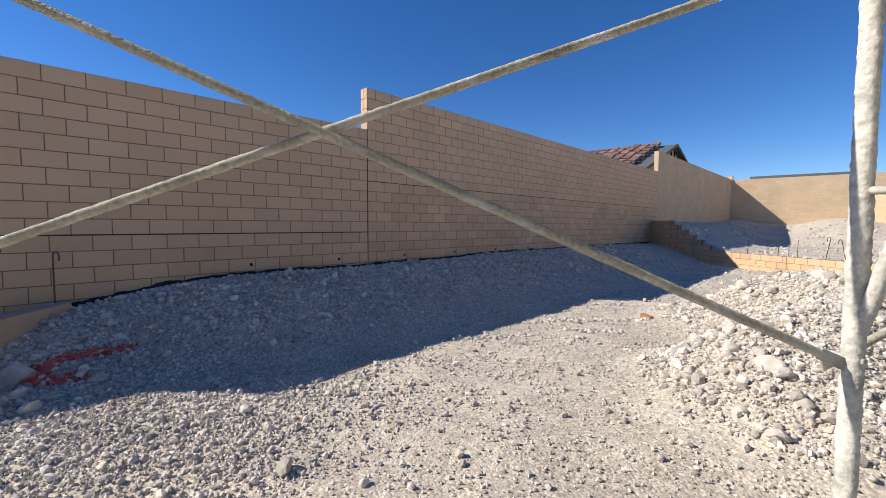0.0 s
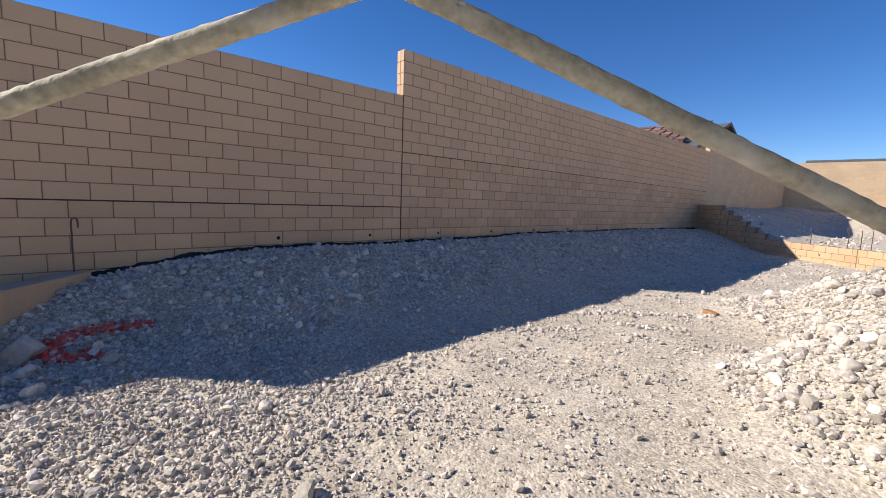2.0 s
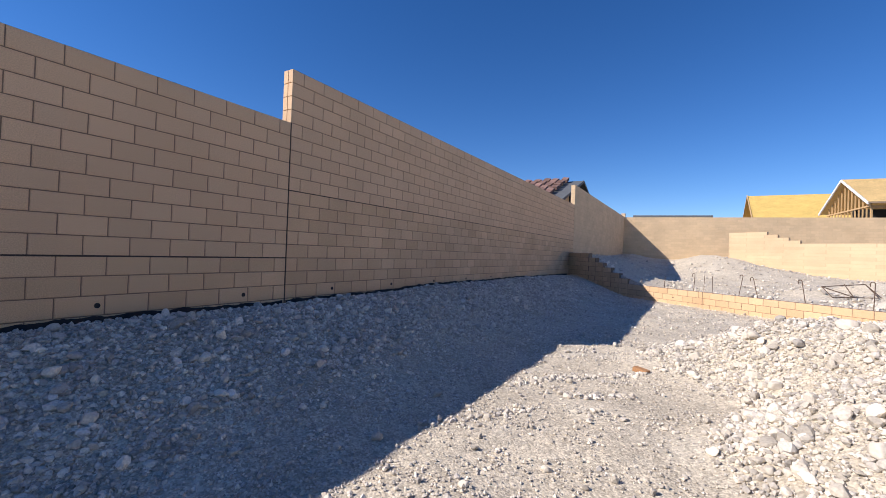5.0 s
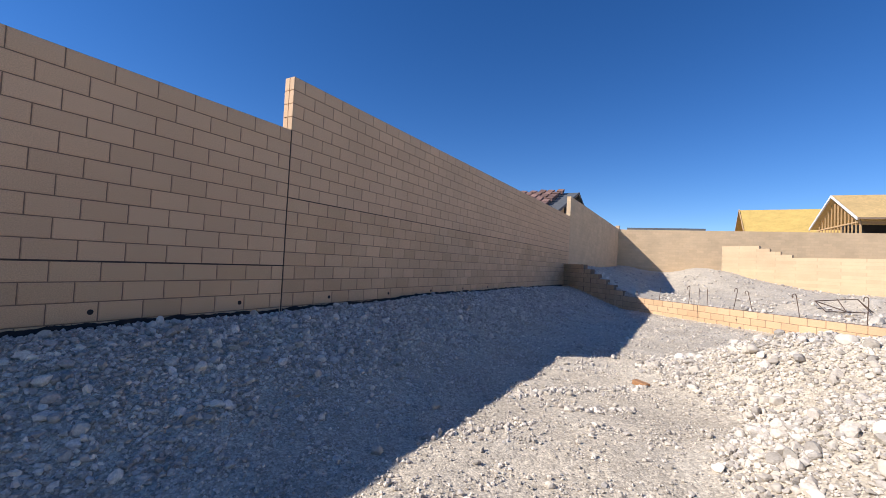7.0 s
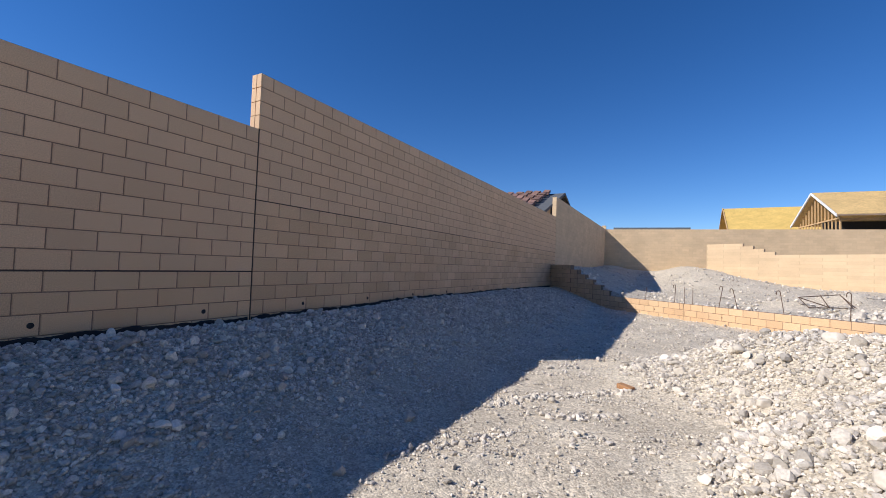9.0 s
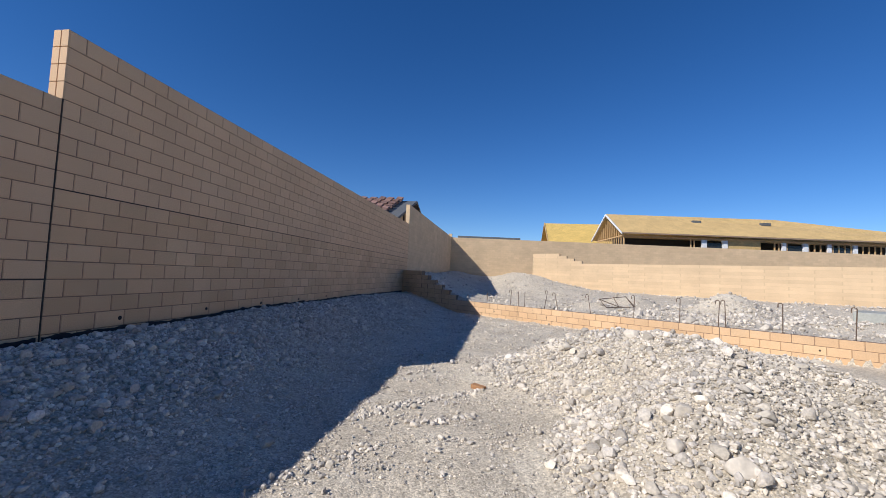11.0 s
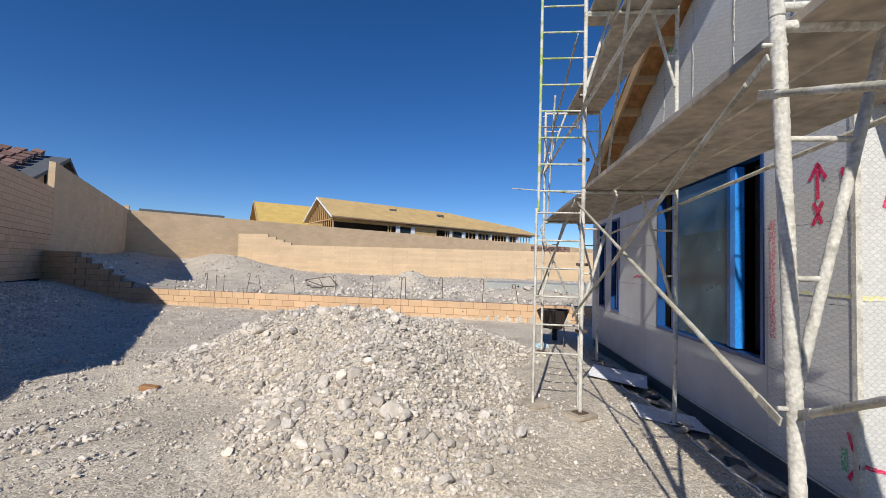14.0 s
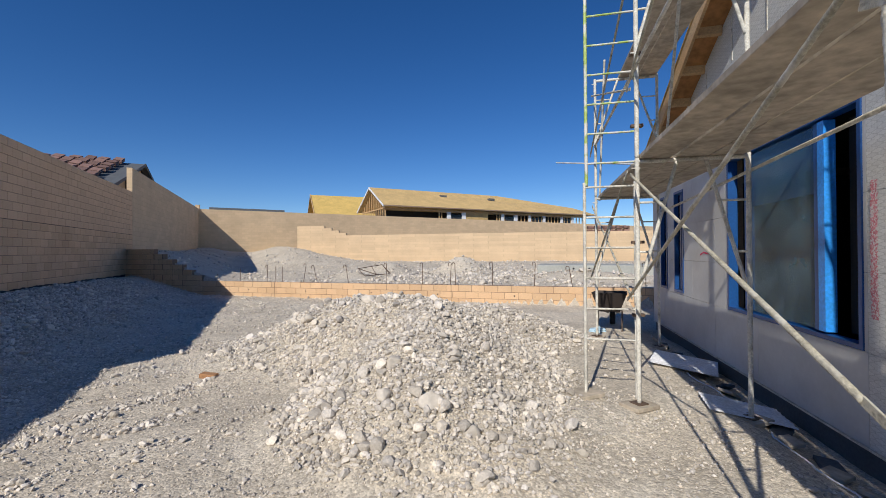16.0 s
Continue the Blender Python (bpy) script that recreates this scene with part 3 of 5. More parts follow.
bm = B()
for a, b, c, d in pieces(1.56, 8.57, 0.15, 3.0):
    box(bm, ((a + b) / 2, WN + 0.03 + 0.075, (c + d) / 2), (b - a, 0.15, d - c), HM)
house_wall = mesh_object("wall_house", bm, M_fascia)
tagged(house_wall, "house side wall faced with pale foam board and wire lath", "wall", kind="structure")
gable = mesh_object("wall_house_gable", prism(B(), ((1.53, 3.0), (8.6, 3.0), (8.6, 3.12), (1.53, 6.2)), WN, WN + 0.18, HM), M_lath)
tagged(gable, "upper house wall covered with grey-white wire lath", "wall", kind="structure")
end_wall = mesh_object("wall_house_end", strip(1.53, 1.558, WN + 0.001, 8.0, 0.15, 2.999, HM), M_lath)
tagged(end_wall, "sunlit end wall of the house covered with hexagonal wire lath", "wall", kind="structure")
far_end = mesh_object("wall_house_far_end", strip(8.572, 8.6, WN + 0.001, 8.0, 0.15, 2.999, HM), M_foam)
tagged(far_end, "far end wall of the house faced with pale foam board", "wall", kind="structure")
bm = B()
box(bm, (5.06, WN + 0.1, -0.12), (6.98, 0.14, 0.54), HM)
box(bm, (1.63, 4.8, -0.12), (0.14, 6.3, 0.54), HM)
found = mesh_object("foundation", bm, M_found)
tagged(found, "dark grey concrete foundation edge below the house wall", "foundation", kind="structure")
part("weep_screed", strip(1.53, 8.6, WN - 0.012, WN + 0.02, 0.135, 0.152, HM), M_pipe, house_wall, "thin galvanised screed strip")
for a, b, c, d in ((1.56, 2.44, 0.155, 0.88), (1.56, 2.44, 0.88, 1.5), (1.56, 2.44, 1.5, 2.12), (1.56, 2.44, 2.12, 2.99)):
    for q in pieces(a, b, c, d):
        part("foam_board", strip(q[0] + .0015, q[1] - .0015, WN, WN + 0.028, q[2] + .0015, q[3] - .0015, HM), M_lath, house_wall, "lath-covered foam board")
row = [0.155, 0.885, 1.5, 2.12, 2.99]
for i in range(4):
    cuts = [2.44, 3.6, 4.95, 6.2, 7.35, 8.57] if i % 2 else [2.44, 4.1, 5.3, 6.55, 7.8, 8.57]
    for a, b in zip(cuts, cuts[1:]):
        for q in pieces(a, b, row[i], row[i + 1]):
            part("foam_board", strip(q[0] + .002, q[1] - .002, WN, WN + 0.028, q[2] + .002, q[3] - .002, HM), M_foam, house_wall)
for a, z0, z1 in ((5.53, 3.05, 4.3), (4.68, 3.05, 4.65), (3.83, 3.05, 5.0), (2.95, 3.05, 5.4), (2.1, 3.05, 5.8)):
    bm = B()
    rnd = random.Random(int(a * 10))
    z = z0
    while z < z1:
        l = rnd.uniform(0.04, 0.16)
        box(bm, (a + rnd.uniform(-0.008, 0.008), WN - 0.004, z), (rnd.uniform(0.012, 0.028), 0.008, l), HM, 0.003)
        z += l * 0.6 + rnd.uniform(0.01, 0.09)
    part("seam_drip", bm, M_pipe, gable, "pale stucco squeezed out along a lath seam")
part("corner_bead", strip(1.515, 1.555, WN - 0.008, WN + 0.03, 0.14, 2.95, HM), M_pipe, house_wall, "pale metal corner bead")
# room behind the openings, its shade put into the near-black colour
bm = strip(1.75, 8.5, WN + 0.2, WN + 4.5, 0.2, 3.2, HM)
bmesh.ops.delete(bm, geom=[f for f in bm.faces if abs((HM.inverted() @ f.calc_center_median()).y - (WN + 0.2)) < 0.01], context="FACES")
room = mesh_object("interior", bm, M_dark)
tagged(room, "interior of the house, its faces coloured near-black for shade", "interior", kind="structure")


def window(name, a, b, c, d, label):
    w = empty(name)
    tagged(w, label, "window", kind="structure")
    t = 0.04
    for i, (p, q, u, v) in enumerate(((a, b, c, c + t), (a, b, d - t, d), (a, a + t, c + t, d - t), (b - t, b, c + t, d - t))):
        part("window_frame", strip(p, q, WN - 0.01 - 0.002 * (i > 1), WN + 0.1, u, v, HM), M_blue, w, "blue flashing tape over the frame")
    return w


w1 = window("window_1", 2.48, 4.86, 0.89, 2.88, "wide patio window opening, blue-taped, half covered with plastic film")
part("mullion", strip(2.93, 3.02, WN + 0.0, WN + 0.09, 0.95, 2.82, HM), M_blue2, w1, "bright blue taped mullion")
part("mullion", strip(3.022, 3.09, WN + 0.01, WN + 0.08, 0.95, 2.82, HM), M_blue, w1)
part("mullion", strip(4.36, 4.42, WN + 0.01, WN + 0.09, 0.95, 2.82, HM), M_blue, w1)
# wrinkled film
nu, nv = 60, 40
us, vs_ = np.linspace(3.09, 4.36, nu), np.linspace(0.95, 2.82, nv)
UU, VV = np.meshgrid(us, vs_)
dep = 0.03 + 0.0035 * wobble(UU, VV * 0.12, 0.16, 51) + 0.002 * wobble(UU, VV * 0.3, 0.06, 52) + 0.003 * wobble(UU, VV, 0.4, 5)
P3 = U.to_tuple()
fv = np.stack([P3[0] + D.x * UU + N_.x * (WN + dep), P3[1] + D.y * UU + N_.y * (WN + dep), VV], -1).reshape(-1, 3)
ii = np.arange(nu * nv).reshape(nv, nu)
film = raw_mesh("film", fv, np.stack([ii[:-1, :-1], ii[:-1, 1:], ii[1:, 1:], ii[1:, :-1]], -1).reshape(-1, 4), M_film, True)
film.parent = w1
film["label"] = "wrinkled translucent plastic film"
part("blue_band", strip(3.09, 4.36, WN + 0.06, WN + 0.065, 2.2, 2.82, HM), M_blue, w1, "blue film behind the top of the plastic")
# flat sheet across the gap, coloured near-black in place of deep shade
part("gap_shade_sheet", strip(2.54, 2.93, WN + 0.19, WN + 0.195, 0.95, 2.82, HM), M_dark, w1, "near-black sheet painting the shade in the open gap")
w2 = window("window_2", 6.62, 7.12, 0.92, 2.74, "narrow blue-taped window covered with film")
part("pane", strip(6.68, 7.06, WN + 0.05, WN + 0.056, 0.98, 2.68, HM), M_glass, w2)
part("tape", strip(6.84, 6.9, WN + 0.03, WN + 0.049, 0.98, 2.68, HM), M_blue, w2)
w3 = window("window_3", 7.55, 8.0, 0.92, 2.74, "narrow blue-taped window by the far end")
part("pane", strip(7.61, 7.94, WN + 0.05, WN + 0.056, 0.98, 2.68, HM), M_glass, w3)

# raked roof edge with sheathed soffit and patio cover
roof = empty("roof_edge")
tagged(roof, "raw wood roof overhang along the gable wall", "roof", kind="structure")
part("soffit", prism(B(), ((7.9, 3.40), (1.2, 6.44), (1.2, 6.47), (7.9, 3.43)), 1.2, WN + 0.6, HM), M_soffit, roof, "orange-brown sheathing under the overhang")
part("fascia", prism(B(), ((7.95, 3.26), (1.2, 6.32), (1.2, 6.55), (7.95, 3.49)), 1.16, 1.2, HM), M_stud, roof, "raw lumber fascia board")
part("roof_deck", prism(B(), ((7.95, 3.50), (1.2, 6.56), (1.2, 6.58), (7.95, 3.52)), 1.14, 6.0, HM), M_osb, roof)
for i in range(9):
    s = 7.4 - i * 0.61
    z = 3.43 + (7.9 - s) * 0.4537
    part("outlooker", prism(B(), ((s, z - 0.14), (s + 0.04, z - 0.16), (s + 0.04, z - 0.035), (s, z - 0.015)), 1.2, WN - 0.002, HM), M_stud, roof)
part("lower_eave", strip(7.9, 9.0, 0.9, 6.0, 3.06, 3.2, HM), M_tile, roof, "brown lower roof edge")
patio = empty("patio_cover")
tagged(patio, "lath-wrapped patio cover beam meeting the house corner", "patio cover", kind="structure")
part("beam", strip(-4.5, 1.5, 1.60, 2.02, 2.96, 3.34, HM), M_lath, patio, "grey lath-wrapped beam")
for i in range(4):
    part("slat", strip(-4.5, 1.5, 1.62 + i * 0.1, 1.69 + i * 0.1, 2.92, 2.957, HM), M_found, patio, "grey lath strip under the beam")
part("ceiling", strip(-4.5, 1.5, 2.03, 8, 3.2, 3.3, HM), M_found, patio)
part("post", strip(-4.5, -4.1, 1.62, 2.0, 0.05, 2.95, HM), M_lath, patio)
bm = B()
box(bm, (-1.5, 5.05, 0.0), (6.0, 6.8, 0.3), HM)
slab = mesh_object("patio_slab", bm, M_conc)
tagged(slab, "grey concrete patio slab", "slab", kind="structure")


# ---- spray marks ----
def mark(pts, m, mat, width, label, lift=0.004):
    """A sprayed stroke as a thin uneven ribbon; pts (u, z) on the wall face m."""
    bm = B()
    rnd = random.Random(len(pts) * 7 + int(pts[0][0] * 100))
    L, R = [], []
    fine = []
    for (a, b), (c, d) in zip(pts, pts[1:]):
        n = max(2, int(math.hypot(c - a, d - b) / 0.012))
        fine += [(a + (c - a) * i / n, b + (d - b) * i / n) for i in range(n)]
    fine.append(pts[-1])
    for i, (u, z) in enumerate(fine):
        p, q = fine[max(0, i - 1)], fine[min(len(fine) - 1, i + 1)]
        t = Vector((q[0] - p[0], q[1] - p[1])).normalized()
        w1_, w2_ = (width * rnd.uniform(0.35, 0.62) for _ in range(2))
        L.append(bm.verts.new(m @ Vector((u - t.y * w1_, -lift, z + t.x * w1_))))
        R.append(bm.verts.new(m @ Vector((u + t.y * w2_, -lift, z - t.x * w2_))))
    for i in range(len(fine) - 1):
        bm.faces.new((L[i], L[i + 1], R[i + 1], R[i]))
    ob = mesh_object("spray_mark", bm, mat)
    return tagged(ob, label, "paint mark")


FACE = HM @ Matrix.Translation((0, WN - 0.001, 0))
ENDM = HM @ Matrix(((0, 1, 0, 1.53), (1, 0, 0, 0), (0, 0, 1, 0), (0, 0, 0, 1)))
RED = "red spray paint mark on the lath wall"
LIFT = Matrix.Translation((0.03, 0, 0.08))
for pts in ([(1.82, 2.22), (1.82, 2.5)], [(1.9, 2.38), (1.82, 2.5), (1.74, 2.37)], [(1.87, 2.02), (1.77, 2.2)], [(1.78, 2.03), (1.86, 2.2)], [(1.58, 2.06), (1.59, 2.42)]):
    mark(pts, FACE @ LIFT, M_red, 0.035, RED)
mark([(2.36, 1.15), (2.37, 1.6), (2.36, 2.2)], FACE, M_pink, 0.07, "faded red spray stripe beside the window")
mark([(1.60, 0.62), (1.52, 0.42), (1.6, 0.3)], FACE, M_red, 0.03, RED)
mark([(1.63, 0.34), (1.64, 0.5)], FACE, M_green, 0.05, "green spray paint mark low on the wall")
mark([(4.36, 4.95), (4.46, 5.08), (4.4, 4.86), (4.52, 4.92)], HM @ Matrix.Translation((0, WN, 0)), M_green, 0.09, "green spray paint patch high on the gable wall")
mark([(5.5, 1.62), (5.7, 1.64), (5.85, 1.6)], FACE, M_red, 0.025, "thin red line on the foam board")
for pts in ([(1.76, 2.16), (1.8, 2.28), (1.86, 2.3), (1.94, 2.2)], [(1.86, 2.3), (1.86, 2.06)], [(1.83, 1.95), (1.87, 1.96)], [(2.1, 1.58), (2.2, 1.64), (2.46, 1.8)], [(2.2, 1.84), (2.44, 1.6)]):
    mark(pts, ENDM @ Matrix.Translation((-0.05, 0, 0.03)), M_red, 0.04, RED)
mark([(1.56, 0.42), (1.8, 0.36)], ENDM, M_red, 0.03, RED)
mark([(1.55, 1.56), (2.1, 1.56), (3.0, 1.56)], ENDM, M_yel, 0.035, "yellow chalk line across the lath")
mark([(2.1, 1.57), (1.56, 1.57)], FACE, M_yel, 0.025, "yellow chalk line across the lath")


# ---- scaffold ----
def scaffold_frame(s, z0, z1, crust, seed, base=True, label="walk-through steel scaffold trestle caked with dried stucco"):
    """One frame across the walkway: two legs, top bar, knees with short rungs."""
    n0 = -0.3 if s < -1 else 0.03
    f = empty("scaffold_trestle", Matrix.Translation(HS(s, n0, z0)))
    inv = f.matrix_world.inverted()
    near = s < 1

    def at(n, z):
        # the trestle beside the camera's start leans a little
        k = (z - 1.2) if -1 < s < 1 else 0.0
        return inv @ HS(s + 0.025 * k, n + n0 - 0.02 * k, z)

    def put(name, a, b, r, c=crust, st=0.006 if near else 0.03, lab=""):
        part(name, lumpy(B(), at(*a), at(*b), r, c, st, 18 if near else 10, seed + len(f.children)), M_pipe, f, lab, True)

    W = 0.98
    h = z1 - z0
    for n in (0.0, W):
        foot = gz(*HS(s, n + n0, 0).xy) + 0.048 if base else z0
        put("leg", (n, foot), (n, z1), 0.025 if near else 0.0225)
    put("top_bar", (0, z1 - 0.03), (W, z1 - 0.03), 0.021)
    put("knee", (0.012, z0 + h * 0.47), (0.36, z1 - 0.05), 0.018)
    put("knee", (W - 0.012, z0 + h * 0.47), (W - 0.36, z1 - 0.05), 0.018)
    for k in (0.62, 0.82):
        put("knee_rung", (0.0, z0 + h * k), (0.325 * (k - 0.5) / 0.5 + 0.035, z0 + h * k), 0.011)
        put("knee_rung", (W, z0 + h * k), (W - 0.325 * (k - 0.5) / 0.5 - 0.035, z0 + h * k), 0.011)
    if near:
        put("coupling_stub", (0.02, z0 + 0.04), (0.16, z0 + 0.04), 0.017)
    elif not base:
        put("bearer", (0.0, 4.605), (W, 4.605), 0.018)
    for z in (z0 + h * 0.44, z0 + h * 0.96):
        put("brace_stud", (-0.055, z), (0.03, z), 0.008, 0.1)
    if base:
        for n in (0.0, W):
            part("base_plate", box(B(), at(n, gz(*HS(s, n + n0, 0).xy) + 0.045), (0.13, 0.13, 0.01), None, 0.002), M_steel, f, "steel base plate")
    return tagged(f, label, "scaffold", "trestles of the scaffold")


for i, s in enumerate((-3.0, -0.07, 3.1, 6.2)):
    scaffold_frame(s, 0.14, 2.64 if s < 1 else 2.60, 0.2, 10 * i)
for i, s in enumerate((-0.07, 3.1, 6.2)):
    scaffold_frame(s, 2.645 if s < 1 else 2.605, 5.05 if s < 1 else 5.01 if s < 4 else 4.63, 0.2, 100 + 10 * i, False, "upper scaffold trestle caked with dried stucco")
for s, n in ((-0.07, 0.03), (3.1, 0.03), (3.1, 1.01), (6.2, 0.03), (-0.07, 1.01), (3.24, -0.46), (-3, -0.3), (-3, 0.68), (6.2, 1.01)):
    pad = mesh_object("wood_pad", box(B(), (0, 0, 0), (0.3, 0.24, 0.04), None, 0.004), M_plank)
    pad.matrix_world = Matrix.Translation(HS(s, n, gz(*HS(s, n, 0).xy) + 0.02)) @ Matrix.Rotation(-0.6 + 0.2 * s, 4, "Z")
    tagged(pad, "short weathered plank pad under a scaffold leg", "wood pad", "pads under the scaffold")


def brace(a, b, crust, seed):
    f = empty("scaffold_brace", Matrix.Translation(a))
    a, b = Vector(a), Vector(b)
    d = b - a
    part("pipe", lumpy(B(), d * 0.03, d * 0.97, 0.0125, crust, 0.01, 12, seed), M_brace, f, "", True)
    q = d.to_track_quat("X", "Z").to_matrix().to_4x4()
    for k in (0.0, 1.0):
        part("flat_end", box(B(), (0, 0, 0), (0.13, 0.008, 0.034), Matrix.Translation(d * (0.012 + 0.976 * k)) @ q, 0.002), M_brace, f, "flattened pinned end")
    return tagged(f, "diagonal steel cross brace crusted with dried stucco", "brace", "cross braces of the scaffold")


n_ = 0
for s0, s1 in ((-0.07, 3.1), (3.1, 6.2)):
    brace(HS(s0, -0.03, 1.21), HS(s1, -0.03, 2.44), 0.15, n_)
    brace(HS(s0, -0.066, 2.46), HS(s1, -0.066, 1.195), 0.15, n_ + 1)
    n_ += 2
brace(HS(-3.0, -0.3, 1.257), HS(-0.05, -0.06, 2.35), 0.22, 30)
brace(HS(-3.0, -0.39, 2.497), HS(-0.07, 0.03, 1.216), 0.22, 31)
for s0, s1 in ((3.1, 6.2),):
    brace(HS(s0, -0.03, 3.3), HS(s1, -0.03, 4.35), 0.12, 40)
    brace(HS(s0, -0.06, 4.35), HS(s1, -0.06, 3.3), 0.12, 41)
    brace(HS(0.1, -0.03, 4.35), HS(s0, -0.06, 3.3), 0.12, 42)


def plank(s0, s1, n, z, w, seed, fall=0.0):
    rnd = random.Random(seed)
    bm = strip(s0, s1, n - w / 2, n + w / 2, z, z + 0.045, HM, 0.004)
    for v in bm.verts:
        v.co.z -= fall * max(0.0, (v.co - U).dot(D) + 0.07)
    bmesh.ops.rotate(bm, verts=bm.verts, cent=HM @ Vector((s0, n, z)), matrix=Matrix.Rotation(rnd.uniform(-0.006, 0.006), 3, "Z"))
    ob = mesh_object("scaffold_plank", bm, M_plank)
    return tagged(ob, "weathered brown scaffold plank splashed with stucco", "plank", "planks of the scaffold")


for i, n in enumerate((0.22, 0.53, 0.84)):
    for k, (a, b) in enumerate(((-3.2, 3.15), (3.17, 6.4))):
        plank(a + 0.02 * i, b, n, (2.632, 2.593)[k], 0.295, i * 5 + k, (0.0125, 0.0)[k])
for i, n in enumerate((0.55, 0.86)):
    plank(2.6 - 0.3 * i, 6.35, n, 4.626, 0.29, 60 + i)
plank(-0.6, 3.4, 0.24, 4.626, 0.29, 70)
# guard rails and loose poles on the upper level
for i, (a, b) in enumerate(((HS(0.0, 0.0, 3.5), HS(6.2, 0.02, 3.48)), (HS(2.2, 0.25, 4.6), HS(5.3, 0.9, 3.3)), (HS(6.3, 0.1, 2.55), HS(5.6, 0.1, 4.7)), (HS(6.3, 1.045, 2.3), HS(-0.3, 1.045, 2.59)))):
    ob = mesh_object("pole", lumpy(B(), a, b, 0.017, 0.2, 0.04, 8, 80 + i), M_pipe, True)
    tagged(ob, "stucco-splashed steel pole tied to the scaffold", "pole", "loose poles on the scaffold")
ob = mesh_object("thin_rod", tube(B(), HS(3.2, -0.75, 2.62), HS(3.3, 0.1, 2.58), 0.006, 6), M_pipe)
tagged(ob, "thin rod poking out past the ladder", "rod")

ladder = empty("ladder", Matrix.Translation(HS(3.24, 0, 0.14)))
tagged(ladder, "tall access ladder, lower part grey, upper part lime green", "ladder")
inv = ladder.matrix_world.inverted()
for n in (-0.46, 0.04):
    part("rail", lumpy(B(), inv @ HS(3.24, n, 0.12), inv @ HS(3.24, n, 2.40), 0.017, 0.25, 0.03, 8, 7), M_pipe, ladder, "grey rail", True)
    part("rail", lumpy(B(), inv @ HS(3.24, n + 0.02, 2.36), inv @ HS(3.24, n + 0.02, 6.2), 0.018, 0.2, 0.03, 8, 8), M_lime, ladder, "lime green painted rail", True)
for k in range(6):
    part("rung", lumpy(B(), inv @ HS(3.24, -0.46, 0.75 + k * 0.32), inv @ HS(3.24, 0.04, 0.75 + k * 0.32), 0.011, 0.3, 0.03, 8, 20 + k), M_pipe, ladder, "", True)
for k in range(12):
    part("rung", lumpy(B(), inv @ HS(3.24, -0.44, 2.6 + k * 0.312), inv @ HS(3.24, 0.06, 2.6 + k * 0.312), 0.011, 0.3, 0.03, 8, 40 + k), M_lime, ladder, "splashed lime green rung", True)
for z in (1.0, 1.75, 2.95, 3.7):
    part("clamp", strip(3.21, 3.27, -0.0, 0.12, z, z + 0.03, inv @ HM, 0.003), M_steel, ladder, "steel clamp to the scaffold leg")


# ---- things by the house ----
def corrugated(name, m, w, l, mat, label):
    nx = 60
    xs = np.linspace(0, w, nx)
    V, Fq = [], []
    for j, y in enumerate((0, l)):
        for x in xs:
            for dz in (0.004, 0.0):
                V.append(tuple(m @ Vector((x, y, 0.006 * math.sin(x * 62) + dz))))
    for i in range(nx - 1):
        a, b = 2 * i, 2 * nx + 2 * i
        Fq += [(a, a + 2, b + 2, b), (a + 1, b + 1, b + 3, a + 3)]
    ob = raw_mesh(name, V, Fq, mat)
    return tagged(ob, label, "sheet")


SH1, SH2 = HS(3.35, 0.7, 0), HS(4.95, 0.6, 0)
corrugated("metal_sheet", HM @ pose(3.1, 0.66, gz(SH1.x, SH1.y) + 0.05, -8, 1, 8), 0.55, 0.7, M_white, "white corrugated sheet lying by the foundation")
corrugated("metal_sheet", HM @ pose(4.75, 0.5, gz(SH2.x, SH2.y) + 0.05, -6, 1, 20), 0.9, 0.8, M_white, "large white sheet lying by the foundation")
for i, (s, n, a, l) in enumerate(((3.0, 1.2, 20, .3), (2.75, 1.12, -15, .22), (2.5, 1.3, 40, .26), (2.3, 1.22, 5, .2), (3.25, 1.25, 70, .2), (5.6, 1.1, 10, .3), (6.0, 1.2, 50, .24), (2.05, 1.3, 12, .18), (3.6, 1.28, -30, .24), (4.1, 1.22, 15, .3), (4.45, 1.3, 62, .2), (5.1, 1.25, -12, .26), (6.5, 1.15, 30, .22), (7.1, 1.22, -40, .28))):
    p = HS(s, n, 0)
    ob = mesh_object("board_scrap", box(B(), (0, 0, 0), (l, 0.16, 0.035), None, 0.006), M_plank if i % 2 else M_found)
    ob.matrix_world = Matrix.Translation((p.x, p.y, gz(p.x, p.y) + 0.03)) @ Euler((0.1, 0.06 * i - .1, radians(a))).to_matrix().to_4x4()
    tagged(ob, "broken offcut lying against the foundation", "scrap", "scraps along the foundation")
for k, (a, b) in enumerate((((1.9, 1.15), (2.9, 1.05)), ((3.4, 1.2), (4.6, 0.9)))):
    pts = [HS(a[0] + (b[0] - a[0]) * i / 8, a[1] + (b[1] - a[1]) * i / 8 + 0.04 * math.sin(i * 1.7), 0) for i in range(9)]
    pts = [Vector((q.x, q.y, gz(q.x, q.y) + 0.02)) for q in pts]
    tagged(mesh_object("cord", bent(B(), pts, 0.007), M_white), "loose pale cord on the dirt beside the foundation", "cord")

